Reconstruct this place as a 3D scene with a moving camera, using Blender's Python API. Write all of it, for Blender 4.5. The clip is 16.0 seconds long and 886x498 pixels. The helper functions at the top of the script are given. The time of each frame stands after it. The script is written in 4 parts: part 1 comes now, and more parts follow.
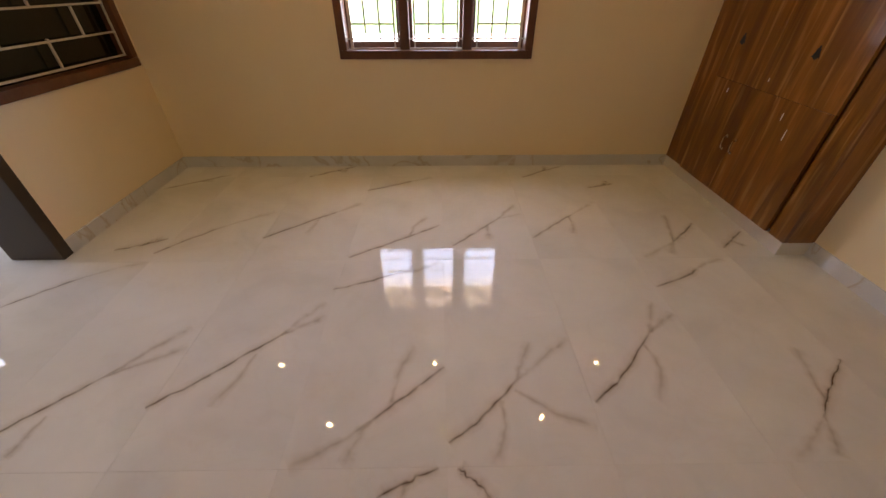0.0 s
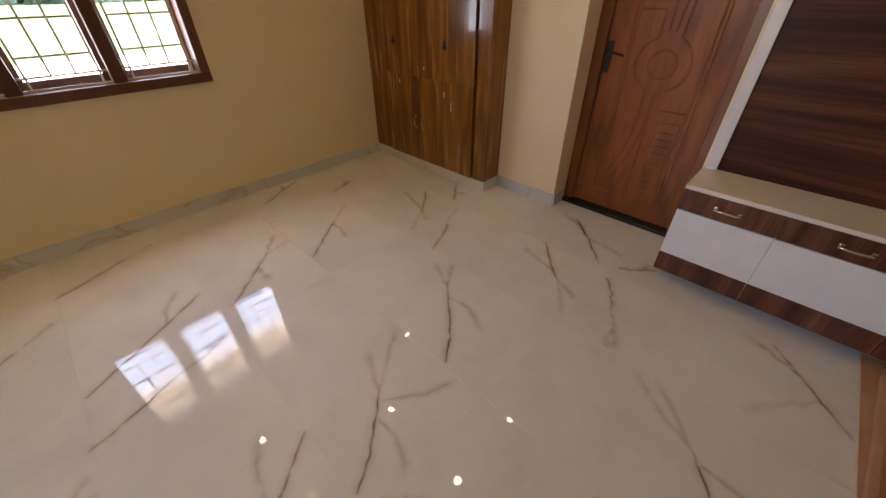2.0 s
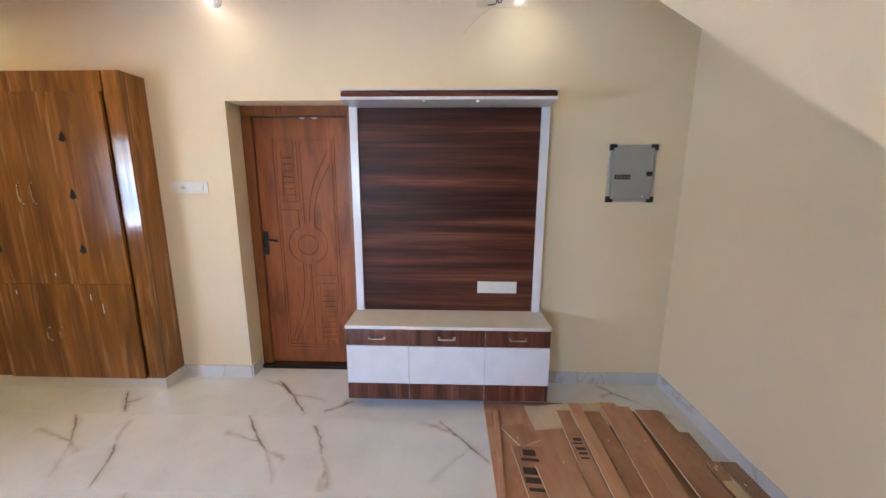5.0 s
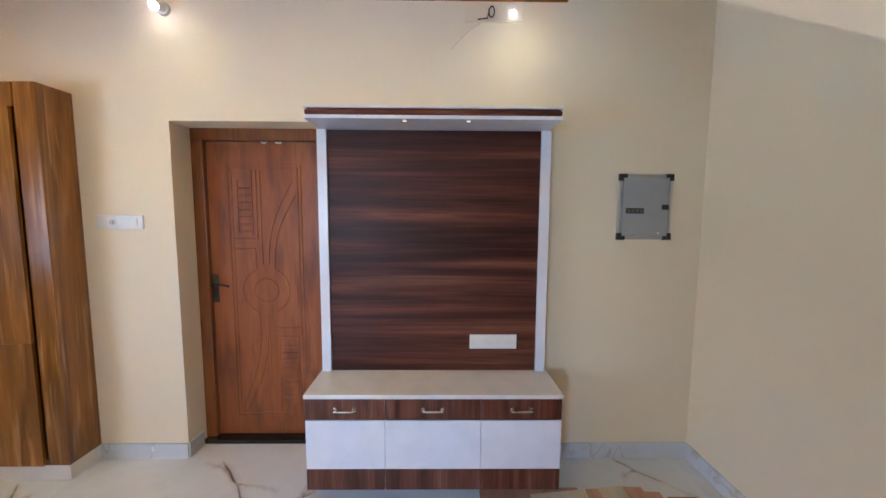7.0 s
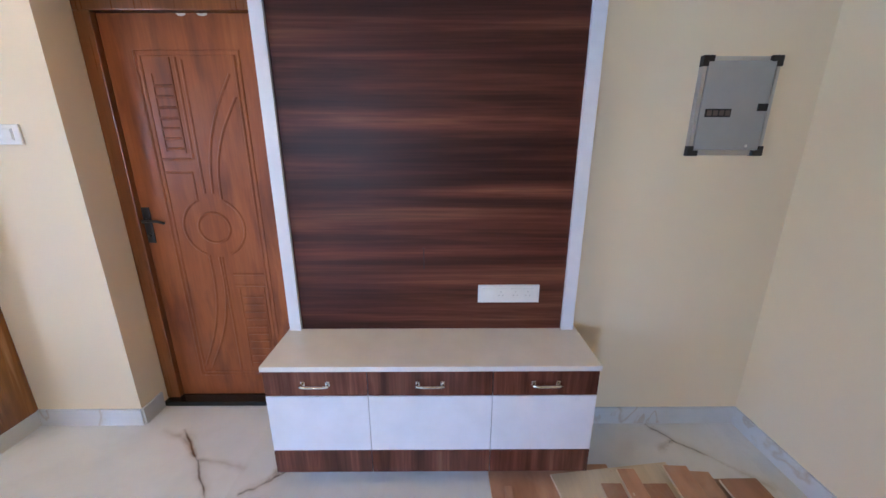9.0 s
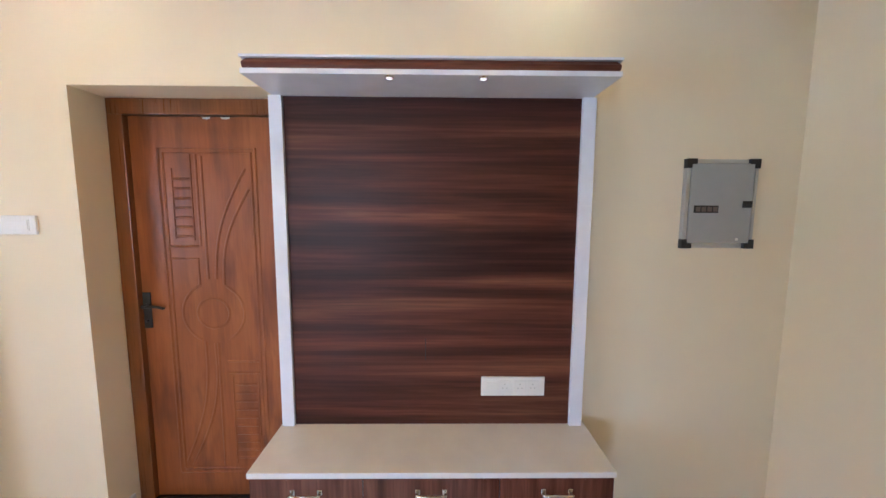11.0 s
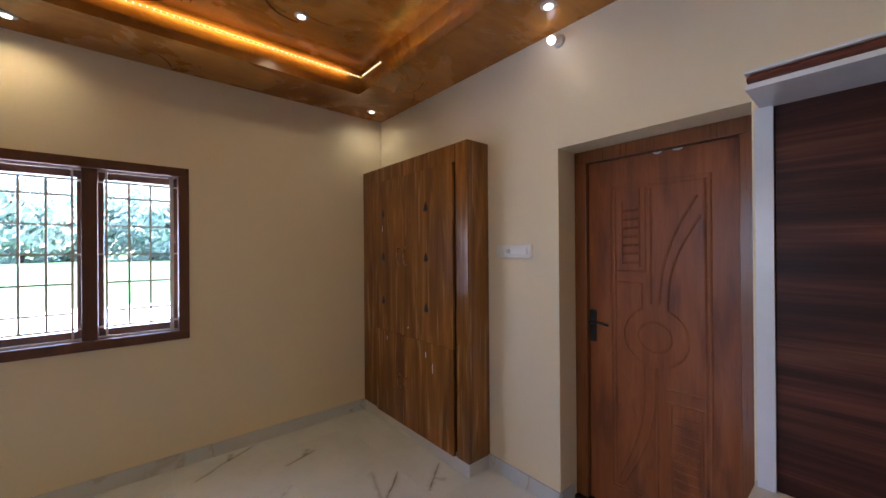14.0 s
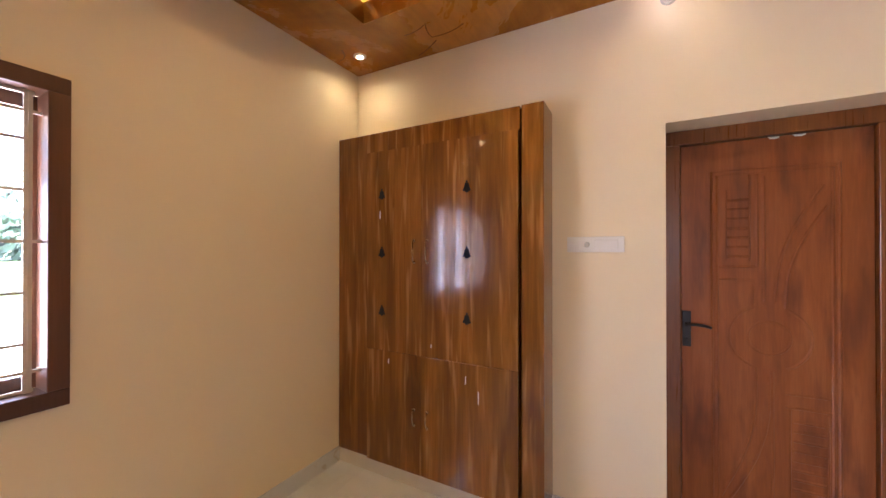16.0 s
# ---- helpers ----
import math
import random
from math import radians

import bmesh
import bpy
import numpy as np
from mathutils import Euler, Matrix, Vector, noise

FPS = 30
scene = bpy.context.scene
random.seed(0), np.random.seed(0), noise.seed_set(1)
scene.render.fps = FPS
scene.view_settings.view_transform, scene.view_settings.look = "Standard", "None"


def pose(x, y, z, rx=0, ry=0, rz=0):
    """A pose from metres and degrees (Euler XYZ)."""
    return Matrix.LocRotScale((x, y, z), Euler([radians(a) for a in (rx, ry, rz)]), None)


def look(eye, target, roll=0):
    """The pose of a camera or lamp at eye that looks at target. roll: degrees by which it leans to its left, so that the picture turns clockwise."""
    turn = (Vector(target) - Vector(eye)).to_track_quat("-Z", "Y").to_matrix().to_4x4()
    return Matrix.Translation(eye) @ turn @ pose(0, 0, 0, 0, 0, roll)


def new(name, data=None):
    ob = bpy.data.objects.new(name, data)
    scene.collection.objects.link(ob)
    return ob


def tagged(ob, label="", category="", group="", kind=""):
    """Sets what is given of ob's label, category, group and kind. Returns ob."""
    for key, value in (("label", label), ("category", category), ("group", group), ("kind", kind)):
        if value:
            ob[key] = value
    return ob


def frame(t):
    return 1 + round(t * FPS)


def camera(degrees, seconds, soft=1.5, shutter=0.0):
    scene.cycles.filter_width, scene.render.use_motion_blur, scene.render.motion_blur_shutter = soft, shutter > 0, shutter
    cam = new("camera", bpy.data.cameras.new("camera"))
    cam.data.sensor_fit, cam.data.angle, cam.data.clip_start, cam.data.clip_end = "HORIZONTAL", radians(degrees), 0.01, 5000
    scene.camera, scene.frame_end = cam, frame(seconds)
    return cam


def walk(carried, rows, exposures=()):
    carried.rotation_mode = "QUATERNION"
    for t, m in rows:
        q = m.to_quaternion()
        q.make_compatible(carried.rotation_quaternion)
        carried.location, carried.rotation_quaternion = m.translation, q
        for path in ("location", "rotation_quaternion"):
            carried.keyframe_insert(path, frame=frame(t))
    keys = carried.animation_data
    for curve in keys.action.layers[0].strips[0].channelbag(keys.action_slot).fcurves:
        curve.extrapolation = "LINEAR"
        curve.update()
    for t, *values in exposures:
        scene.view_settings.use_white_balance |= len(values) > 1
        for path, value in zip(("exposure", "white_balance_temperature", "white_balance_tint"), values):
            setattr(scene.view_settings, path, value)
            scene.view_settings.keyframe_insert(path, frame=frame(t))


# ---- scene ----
cam = camera(100.9, 16.0)
PATH = [
    (0, (0.279, 0.312, 1.426), (0.301, 1.924, 0.243), -0.0),
    (0.5, (0.282, 0.314, 1.446), (0.52, 1.902, 0.254), -0.2),
    (1, (0.259, 0.347, 1.428), (0.788, 1.865, 0.238), 0.0),
    (1.5, (0.224, 0.389, 1.443), (1.079, 1.757, 0.26), -0.2),
    (2, (0.139, 0.394, 1.458), (1.3, 1.532, 0.294), -0.5),
    (2.5, (0.083, 0.315, 1.467), (1.494, 1.155, 0.325), -0.7),
    (3, (0.076, 0.199, 1.476), (1.653, 0.686, 0.347), -0.5),
    (3.5, (0.075, 0.06, 1.473), (1.719, 0.248, 0.349), -0.0),
    (4, (0.034, -0.011, 1.486), (1.704, 0.041, 0.387), 0.3),
    (4.5, (0.001, -0.012, 1.58), (1.831, 0.04, 0.775), 0.4),
    (5, (-0.048, -0.024, 1.598), (1.915, 0.032, 1.218), 0.2),
    (5.2, (-0.05, -0.041, 1.625), (1.932, 0.025, 1.365), 0.1),
    (7.5, (0.592, -0.011, 1.531), (2.582, -0.042, 1.338), 0.3),
    (8, (0.786, -0.016, 1.445), (2.726, -0.044, 0.959), 0.3),
    (10.3, (1.003, -0.044, 1.573), (2.918, -0.05, 0.996), -0.1),
    (10.5, (0.995, -0.027, 1.577), (2.941, -0.047, 1.118), 0.3),
    (11, (0.975, -0.01, 1.605), (2.963, -0.034, 1.388), 0.3),
    (11.5, (0.955, -0.008, 1.611), (2.952, -0.03, 1.508), 0.3),
    (12, (0.919, 0.03, 1.595), (2.902, 0.286, 1.537), 0.0),
    (12.5, (0.868, 0.084, 1.59), (2.701, 0.883, 1.548), -0.4),
    (13, (0.784, 0.147, 1.55), (2.343, 1.399, 1.545), -0.5),
    (13.5, (0.745, 0.211, 1.536), (2.072, 1.707, 1.544), -0.5),
    (14, (0.723, 0.398, 1.538), (2.018, 1.922, 1.542), -0.4),
    (14.5, (0.677, 0.685, 1.517), (2.01, 2.176, 1.533), -0.3),
    (15, (0.692, 1.014, 1.52), (2.157, 2.376, 1.534), -0.2),
    (15.5, (0.617, 1.347, 1.517), (2.228, 2.532, 1.527), -0.0),
    (16, (0.498, 1.704, 1.49), (2.254, 2.661, 1.5), 0.0),
]
EXPOSURES = [
    (0.0, 3.15, 7400, 32), (1.5, 3.2, 7200, 29), (2.5, 3.3, 7000, 28), (3.0, 3.9, 6600, 30), (3.5, 4.15, 5700, 24), (5.0, 4.3, 5550, 22), (7.5, 4.2, 5050, 21), (8.0, 4.3, 4800, 22), (10.5, 4.4, 5450, 23), (11.0, 4.45, 5450, 22),
    (12.0, 4.35, 5100, 22), (12.5, 4.25, 5000, 21), (13.0, 4.3, 4600, 18), (13.5, 3.7, 4600, 17), (14.0, 3.1, 5450, 27), (15.0, 3.6, 6650, 42), (16.0, 4.0, 6350, 37),
]
walk(cam, [(t, look(eye, target, roll)) for t, eye, target, roll in PATH], EXPOSURES)

# ---- world and light ----
world = bpy.data.worlds.new("world")
scene.world = world
world.use_nodes = True
wn = world.node_tree
sky = wn.nodes.new("ShaderNodeTexSky")
sky.sky_type, sky.sun_disc = "NISHITA", False
sky.sun_elevation, sky.sun_rotation = radians(63), radians(99)
wn.links.new(sky.outputs[0], wn.nodes["Background"].inputs[0])
wn.nodes["Background"].inputs[1].default_value = 0.15

sun = new("sun", bpy.data.lights.new("sun", "SUN"))
sun.data.energy, sun.data.angle, sun.data.color = 5.0, radians(0.5), (1.0, 0.95, 0.87)
sun.matrix_world = look((9.0, -1.5, 18.0), (0, 0, 0))


# the sky's light through the north window
daylight = new("window_daylight", bpy.data.lights.new("window_daylight", "AREA"))
daylight.data.shape, daylight.data.size, daylight.data.size_y = "RECTANGLE", 1.50, 0.80
daylight.data.energy, daylight.data.color = 4.1, (0.56, 0.78, 1.0)
daylight.matrix_world = look((0.27, 3.86, 1.36), (0.27, 0.0, 1.30))

# fill lamp in an unseen hall window, added to brighten the far walls
hall_fill = new("hall_fill_lamp", bpy.data.lights.new("hall_fill_lamp", "AREA"))
hall_fill.data.shape, hall_fill.data.size, hall_fill.data.size_y = "RECTANGLE", 1.20, 1.20
hall_fill.data.energy, hall_fill.data.color = 5.7, (0.64, 0.82, 1.0)
hall_fill.matrix_world = look((-4.98, 2.46, 1.55), (2.64, -0.5, 1.2))


# ---- node helpers ----
def material(name, rough=0.5, colour=(0.8, 0.8, 0.8), metal=0.0):
    m = bpy.data.materials.new(name)
    m.use_nodes = True
    b = m.node_tree.nodes["Principled BSDF"]
    b.inputs["Roughness"].default_value = rough
    b.inputs["Base Color"].default_value = (*colour, 1)
    b.inputs["Metallic"].default_value = metal
    return m, m.node_tree, b


def node(nt, kind, **inputs):
    n = nt.nodes.new(kind)
    for key, value in inputs.items():
        n.inputs[key.replace("_", " ")].default_value = value
    return n


def coords(nt, scale=(1, 1, 1), jitter=0.0):
    """Object coordinates, scaled; jitter shifts them by the object's random number."""
    tc = nt.nodes.new("ShaderNodeTexCoord")
    mp = nt.nodes.new("ShaderNodeMapping")
    mp.inputs["Scale"].default_value = scale
    nt.links.new(tc.outputs["Object"], mp.inputs["Vector"])
    if jitter:
        info = nt.nodes.new("ShaderNodeObjectInfo")
        mul = nt.nodes.new("ShaderNodeMath")
        mul.operation = "MULTIPLY"
        mul.inputs[1].default_value = jitter
        nt.links.new(info.outputs["Random"], mul.inputs[0])
        nt.links.new(mul.outputs[0], mp.inputs["Location"])
    return mp.outputs[0]


def noise_tex(nt, vec, scale, detail=4.0, rough=0.55, distortion=0.0):
    n = node(nt, "ShaderNodeTexNoise", Scale=scale, Detail=detail, Roughness=rough, Distortion=distortion)
    nt.links.new(vec, n.inputs["Vector"])
    return n.outputs["Fac"]


def ramp(nt, fac, stops):
    r = nt.nodes.new("ShaderNodeValToRGB")
    e = r.color_ramp.elements
    while len(e) < len(stops):
        e.new(0.5)
    for el, (p, c) in zip(e, stops):
        el.position, el.color = p, (*c, 1)
    nt.links.new(fac, r.inputs[0])
    return r.outputs[0]


def mix(nt, fac, a, b, mode="MIX"):
    n = nt.nodes.new("ShaderNodeMix")
    n.data_type, n.blend_type = "RGBA", mode
    for sock, v in ((0, fac), (6, a), (7, b)):
        if isinstance(v, (int, float)):
            n.inputs[sock].default_value = v
        elif isinstance(v, tuple):
            n.inputs[sock].default_value = (*v, 1)
        else:
            nt.links.new(v, n.inputs[sock])
    return n.outputs[2]


def bump(nt, bsdf, height, strength=0.2, distance=0.01):
    n = node(nt, "ShaderNodeBump", Strength=strength, Distance=distance)
    nt.links.new(height, n.inputs["Height"])
    nt.links.new(n.outputs[0], bsdf.inputs["Normal"])


def rough_from(nt, bsdf, fac, lo, hi):
    n = nt.nodes.new("ShaderNodeMapRange")
    n.inputs["To Min"].default_value, n.inputs["To Max"].default_value = lo, hi
    nt.links.new(fac, n.inputs["Value"])
    nt.links.new(n.outputs[0], bsdf.inputs["Roughness"])


# ---- materials ----
def make_paint(name, base, dark):
    m, nt, b = material(name, 0.6)
    v = coords(nt)
    big, fine = noise_tex(nt, v, 1.3, 5), noise_tex(nt, v, 160, 3)
    nt.links.new(ramp(nt, big, [(0.3, dark), (0.7, base)]), b.inputs["Base Color"])
    rough_from(nt, b, big, 0.5, 0.7)
    bump(nt, b, fine, 0.12, 0.002)
    return m


CREAM = make_paint("cream_wall_paint", (0.83, 0.728, 0.535), (0.80, 0.696, 0.50))
WHITE_PAINT = make_paint("ceiling_white_paint", (0.8, 0.74, 0.62), (0.77, 0.7, 0.58))
OUTER = make_paint("outer_wall_paint", (0.84, 0.71, 0.48), (0.80, 0.66, 0.44))


def make_tile(name, jitter, lift=1.0, stain=0.045, spread=0.015):
    m, nt, b = material(name, 0.05)
    v = coords(nt, (1, 1, 1), jitter)
    cloud = noise_tex(nt, v, 2.2, 5, 0.6, 0.5)
    c = ramp(nt, cloud, [(0.3, (0.60, 0.63, 0.66)), (0.55, (0.675, 0.705, 0.74)), (0.8, (0.72, 0.75, 0.785))])
    # faint tan threads
    t = coords(nt, (1.1, 1.9, 1), jitter)
    thread = noise_tex(nt, t, 1.5, 5, 0.5, 1.2)
    band = ramp(nt, thread, [(0.5 - spread, (0, 0, 0)), (0.5, (stain, stain, stain)), (0.5 + spread, (0, 0, 0))])
    c = mix(nt, band, c, (0.42, 0.31, 0.19))
    c = mix(nt, 1.0, c, (lift, lift, lift), "MULTIPLY")
    nt.links.new(c, b.inputs["Base Color"])
    smear = noise_tex(nt, v, 6, 4)
    rough_from(nt, b, smear, 0.006, 0.02)
    b.inputs["Specular IOR Level"].default_value = 0.50
    return m


TILE = make_tile("polished_marble_tile", 37.0)
SKIRT = make_tile("marble_skirting", 11.0, 0.93, 0.45, 0.022)
GROUT, _, _ = material("grey_grout", 0.3, (0.62, 0.63, 0.64))
BLACK_STONE, _, _ = material("black_granite", 0.15, (0.012, 0.011, 0.011))

VEIN, nt, b = material("brown_marble_vein", 0.015)
att = nt.nodes.new("ShaderNodeAttribute")
att.attribute_name = "core"
br = noise_tex(nt, coords(nt), 14, 4)
nt.links.new(ramp(nt, att.outputs["Fac"], [(0.0, (0.50, 0.29, 0.12)), (0.38, (0.36, 0.18, 0.07)), (0.9, (0.11, 0.055, 0.03))]), b.inputs["Base Color"])
b.inputs["Specular IOR Level"].default_value = 0.30
mr = nt.nodes.new("ShaderNodeMapRange")
mr.inputs["From Min"].default_value, mr.inputs["From Max"].default_value = 0.22, 0.48
nt.links.new(br, mr.inputs["Value"])
al = nt.nodes.new("ShaderNodeMath")
al.operation = "MULTIPLY"
nt.links.new(att.outputs["Fac"], al.inputs[0])
nt.links.new(mr.outputs[0], al.inputs[1])
nt.links.new(al.outputs[0], b.inputs["Alpha"])


def make_wood(name, stops, scale, rough=0.25, stretch=18.0, axis=2, grain=0.35, coat=0.0, jitter=5.0, wander=0.8):
    """Laminate or veneer: broad figure along one axis, fine pores on top."""
    m, nt, b = material(name, rough)
    s = [scale * stretch / 6.0] * 3
    s[axis] = scale / 6.0
    v = coords(nt, tuple(s), jitter)
    fig = noise_tex(nt, v, 2.0, 5, 0.55, wander)
    f = [scale * stretch * 1.6] * 3
    f[axis] = scale * 0.7
    pores = noise_tex(nt, coords(nt, tuple(f), jitter), 2.0, 3, 0.6)
    c = ramp(nt, fig, stops)
    c = mix(nt, grain, c, ramp(nt, pores, [(0.35, (0.35, 0.35, 0.35)), (0.65, (1, 1, 1))]), "MULTIPLY")
    nt.links.new(c, b.inputs["Base Color"])
    rough_from(nt, b, pores, rough * 0.85, rough * 1.2)
    b.inputs["Coat Weight"].default_value = coat
    b.inputs["Coat Roughness"].default_value = 0.04
    bump(nt, b, pores, 0.04, 0.001)
    return m


CABINET = make_wood("golden_brown_laminate", [(0.30, (0.15, 0.050, 0.007)), (0.48, (0.24, 0.088, 0.012)), (0.60, (0.31, 0.122, 0.019)), (0.76, (0.41, 0.185, 0.040))], 2.6, 0.16, 9, 2, 0.30, 0.4)
# short golden streaks along the cupboard's grain
nt, b = CABINET.node_tree, CABINET.node_tree.nodes["Principled BSDF"]
plain = b.inputs["Base Color"].links[0].from_socket
streak = noise_tex(nt, coords(nt, (13, 13, 0.9), 5.0), 2.0, 2, 0.5, 0.3)
c = mix(nt, ramp(nt, streak, [(0.56, (0, 0, 0)), (0.70, (0.55, 0.55, 0.55))]), plain, (0.50, 0.26, 0.075))
shade = noise_tex(nt, coords(nt, (7, 7, 0.6), 5.0), 2.0, 3, 0.5, 0.3)
c = mix(nt, ramp(nt, shade, [(0.54, (0, 0, 0)), (0.72, (0.4, 0.4, 0.4))]), c, (0.095, 0.034, 0.008))
nt.links.new(c, b.inputs["Base Color"])
WALNUT_H = make_wood("dark_walnut_laminate_across", [(0.30, (0.040, 0.012, 0.009)), (0.44, (0.076, 0.023, 0.015)), (0.56, (0.129, 0.041, 0.023)), (0.72, (0.246, 0.097, 0.052))], 1.7, 0.40, 21, 1, 0.5, wander=0.45)
WALNUT_H.node_tree.nodes["Principled BSDF"].inputs["Specular IOR Level"].default_value = 0.20
# broad dark and light bands across the television panel
nt, b = WALNUT_H.node_tree, WALNUT_H.node_tree.nodes["Principled BSDF"]
plain = b.inputs["Base Color"].links[0].from_socket
bands = noise_tex(nt, coords(nt, (0.5, 0.35, 9.0)), 1.0, 2, 0.5, 0.25)
nt.links.new(mix(nt, 1.0, plain, ramp(nt, bands, [(0.36, (0.62, 0.58, 0.58)), (0.52, (1.0, 1.0, 1.0)), (0.66, (1.35, 1.35, 1.35))]), "MULTIPLY"), b.inputs["Base Color"])
WALNUT_V = make_wood("dark_walnut_laminate_upright", [(0.30, (0.066, 0.020, 0.013)), (0.5, (0.132, 0.044, 0.028)), (0.62, (0.198, 0.074, 0.044)), (0.75, (0.308, 0.143, 0.083))], 2.4, 0.22, 14, 2, 0.4)


# door skin: even orange-red veneer with soft smoky upright smudges
TEAK, nt, b = material("reddish_teak_door_skin", 0.36)
fig = noise_tex(nt, coords(nt, (6, 6, 0.7)), 2.0, 4, 0.5, 0.5)
c = ramp(nt, fig, [(0.3, (0.230, 0.066, 0.016)), (0.55, (0.305, 0.092, 0.024)), (0.75, (0.374, 0.124, 0.037))])
smoke = noise_tex(nt, coords(nt, (5.0, 5.0, 1.15)), 2.3, 3, 0.5, 0.25)
c = mix(nt, ramp(nt, smoke, [(0.50, (0, 0, 0)), (0.74, (0.70, 0.70, 0.70))]), c, (0.095, 0.026, 0.014))
pores = noise_tex(nt, coords(nt, (60, 60, 4)), 2.0, 3, 0.6)
c = mix(nt, 0.22, c, ramp(nt, pores, [(0.35, (0.4, 0.4, 0.4)), (0.65, (1, 1, 1))]), "MULTIPLY")
nt.links.new(c, b.inputs["Base Color"])
rough_from(nt, b, pores, 0.30, 0.42)
b.inputs["Specular IOR Level"].default_value = 0.35
bump(nt, b, pores, 0.04, 0.001)
FRAME_WOOD = make_wood("varnished_door_frame_wood", [(0.3, (0.16, 0.048, 0.010)), (0.6, (0.245, 0.080, 0.017)), (0.8, (0.30, 0.105, 0.025))], 2.0, 0.28, 14, 2, 0.3)
WINDOW_WOOD = make_wood("dark_brown_window_paint", [(0.3, (0.09, 0.034, 0.016)), (0.6, (0.14, 0.053, 0.024)), (0.8, (0.18, 0.074, 0.034))], 2.0, 0.35, 8, 2, 0.25)
PLY = make_wood("red_brown_plywood_face", [(0.22, (0.28, 0.138, 0.075)), (0.42, (0.42, 0.22, 0.13)), (0.58, (0.49, 0.275, 0.168)), (0.8, (0.60, 0.37, 0.24))], 2.0, 0.6, 3.5, 0, 0.25, 0.0, 60.0, 1.2)
PLY_DARK = make_wood("dirty_dark_plywood", [(0.25, (0.20, 0.115, 0.07)), (0.5, (0.31, 0.185, 0.115)), (0.75, (0.42, 0.26, 0.165))], 2.0, 0.65, 3.5, 0, 0.3, 0.0, 60.0, 1.2)
for m in (PLY, PLY_DARK):
    nt, b = m.node_tree, m.node_tree.nodes["Principled BSDF"]
    plain = b.inputs["Base Color"].links[0].from_socket
    dust = noise_tex(nt, coords(nt, (1, 1, 1), 60.0), 5.0, 6, 0.65, 0.6)
    c = mix(nt, ramp(nt, dust, [(0.46, (0, 0, 0)), (0.74, (0.55, 0.55, 0.55))]), plain, (0.50, 0.37, 0.27))
    info = nt.nodes.new("ShaderNodeObjectInfo")
    c = mix(nt, 1.0, c, ramp(nt, info.outputs["Random"], [(0.0, (0.80, 0.78, 0.76)), (1.0, (1.08, 1.08, 1.08))]), "MULTIPLY")
    nt.links.new(c, b.inputs["Base Color"])
PLY_EDGE = make_wood("pale_plywood_edge", [(0.3, (0.62, 0.46, 0.32)), (0.7, (0.80, 0.66, 0.50))], 8, 0.7, 4, 0, 0.3)
PALE_BOARD = make_wood("cream_laminate_offcut", [(0.3, (0.58, 0.48, 0.34)), (0.7, (0.66, 0.56, 0.42))], 3, 0.5, 5, 0, 0.15)

# marbled brown ceiling paint with trowel strokes
BROWN_CEIL, nt, b = material("marbled_brown_ceiling_paint", 0.28)
v = coords(nt)
patch = noise_tex(nt, v, 1.7, 6, 0.62, 0.6)
c = ramp(nt, patch, [(0.25, (0.24, 0.090, 0.010)), (0.45, (0.40, 0.160, 0.018)), (0.6, (0.50, 0.215, 0.026)), (0.8, (0.60, 0.28, 0.045))])
drag = noise_tex(nt, coords(nt, (1, 5, 1)), 2.6, 5, 0.6, 0.5)
c = mix(nt, 0.4, c, ramp(nt, drag, [(0.35, (0.45, 0.4, 0.36)), (0.65, (1, 1, 1))]), "MULTIPLY")
nt.links.new(c, b.inputs["Base Color"])
rough_from(nt, b, patch, 0.18, 0.36)
bump(nt, b, drag, 0.12, 0.004)
b.inputs["Specular IOR Level"].default_value = 0.35
STROKE = make_wood("dark_trowel_stroke", [(0.3, (0.10, 0.030, 0.005)), (0.7, (0.17, 0.055, 0.009))], 4, 0.6, 4, 0, 0.3)
STROKE.node_tree.nodes["Principled BSDF"].inputs["Specular IOR Level"].default_value = 0.15


def make_plain(name, colour, rough, metal=0.0, vary=0.06):
    m, nt, b = material(name, rough, colour, metal)
    n = noise_tex(nt, coords(nt), 9, 5)
    lo = tuple(x * (1 - vary) for x in colour)
    nt.links.new(ramp(nt, n, [(0.35, lo), (0.65, colour)]), b.inputs["Base Color"])
    rough_from(nt, b, n, rough * 0.85, rough * 1.2)
    return m


WHITE_LAM = make_plain("glossy_white_laminate", (0.78, 0.80, 0.86), 0.24)
TOP_LAM = make_plain("pale_grey_white_top", (0.74, 0.72, 0.71), 0.2)
STONE_WHITE = make_plain("white_marble_plinth", (0.72, 0.70, 0.67), 0.12)
PLASTIC = make_plain("white_switch_plastic", (0.78, 0.77, 0.72), 0.3)
PLASTIC_DIM = make_plain("greyed_switch_plastic", (0.55, 0.54, 0.5), 0.35)
CHROME = make_plain("brushed_chrome", (0.72, 0.68, 0.6), 0.18, 1.0)
BRASS = make_plain("antique_brass", (0.62, 0.44, 0.22), 0.25, 1.0)
BLACK = make_plain("black_plastic", (0.016, 0.014, 0.013), 0.35)
VOID = make_plain("black_hole_plate", (0.006, 0.005, 0.005), 0.9)
BOX_GREY = make_plain("grey_enamelled_steel", (0.36, 0.37, 0.36), 0.35)
ALU = make_plain("aluminium_edge", (0.55, 0.55, 0.53), 0.3, 0.8)
GRILL = make_plain("cream_painted_iron", (0.62, 0.56, 0.47), 0.45)
GRILL_W = make_plain("white_painted_iron", (0.55, 0.52, 0.46), 0.45)
DARK_ROOM = make_plain("dark_room_pane", (0.006, 0.006, 0.004), 0.06)
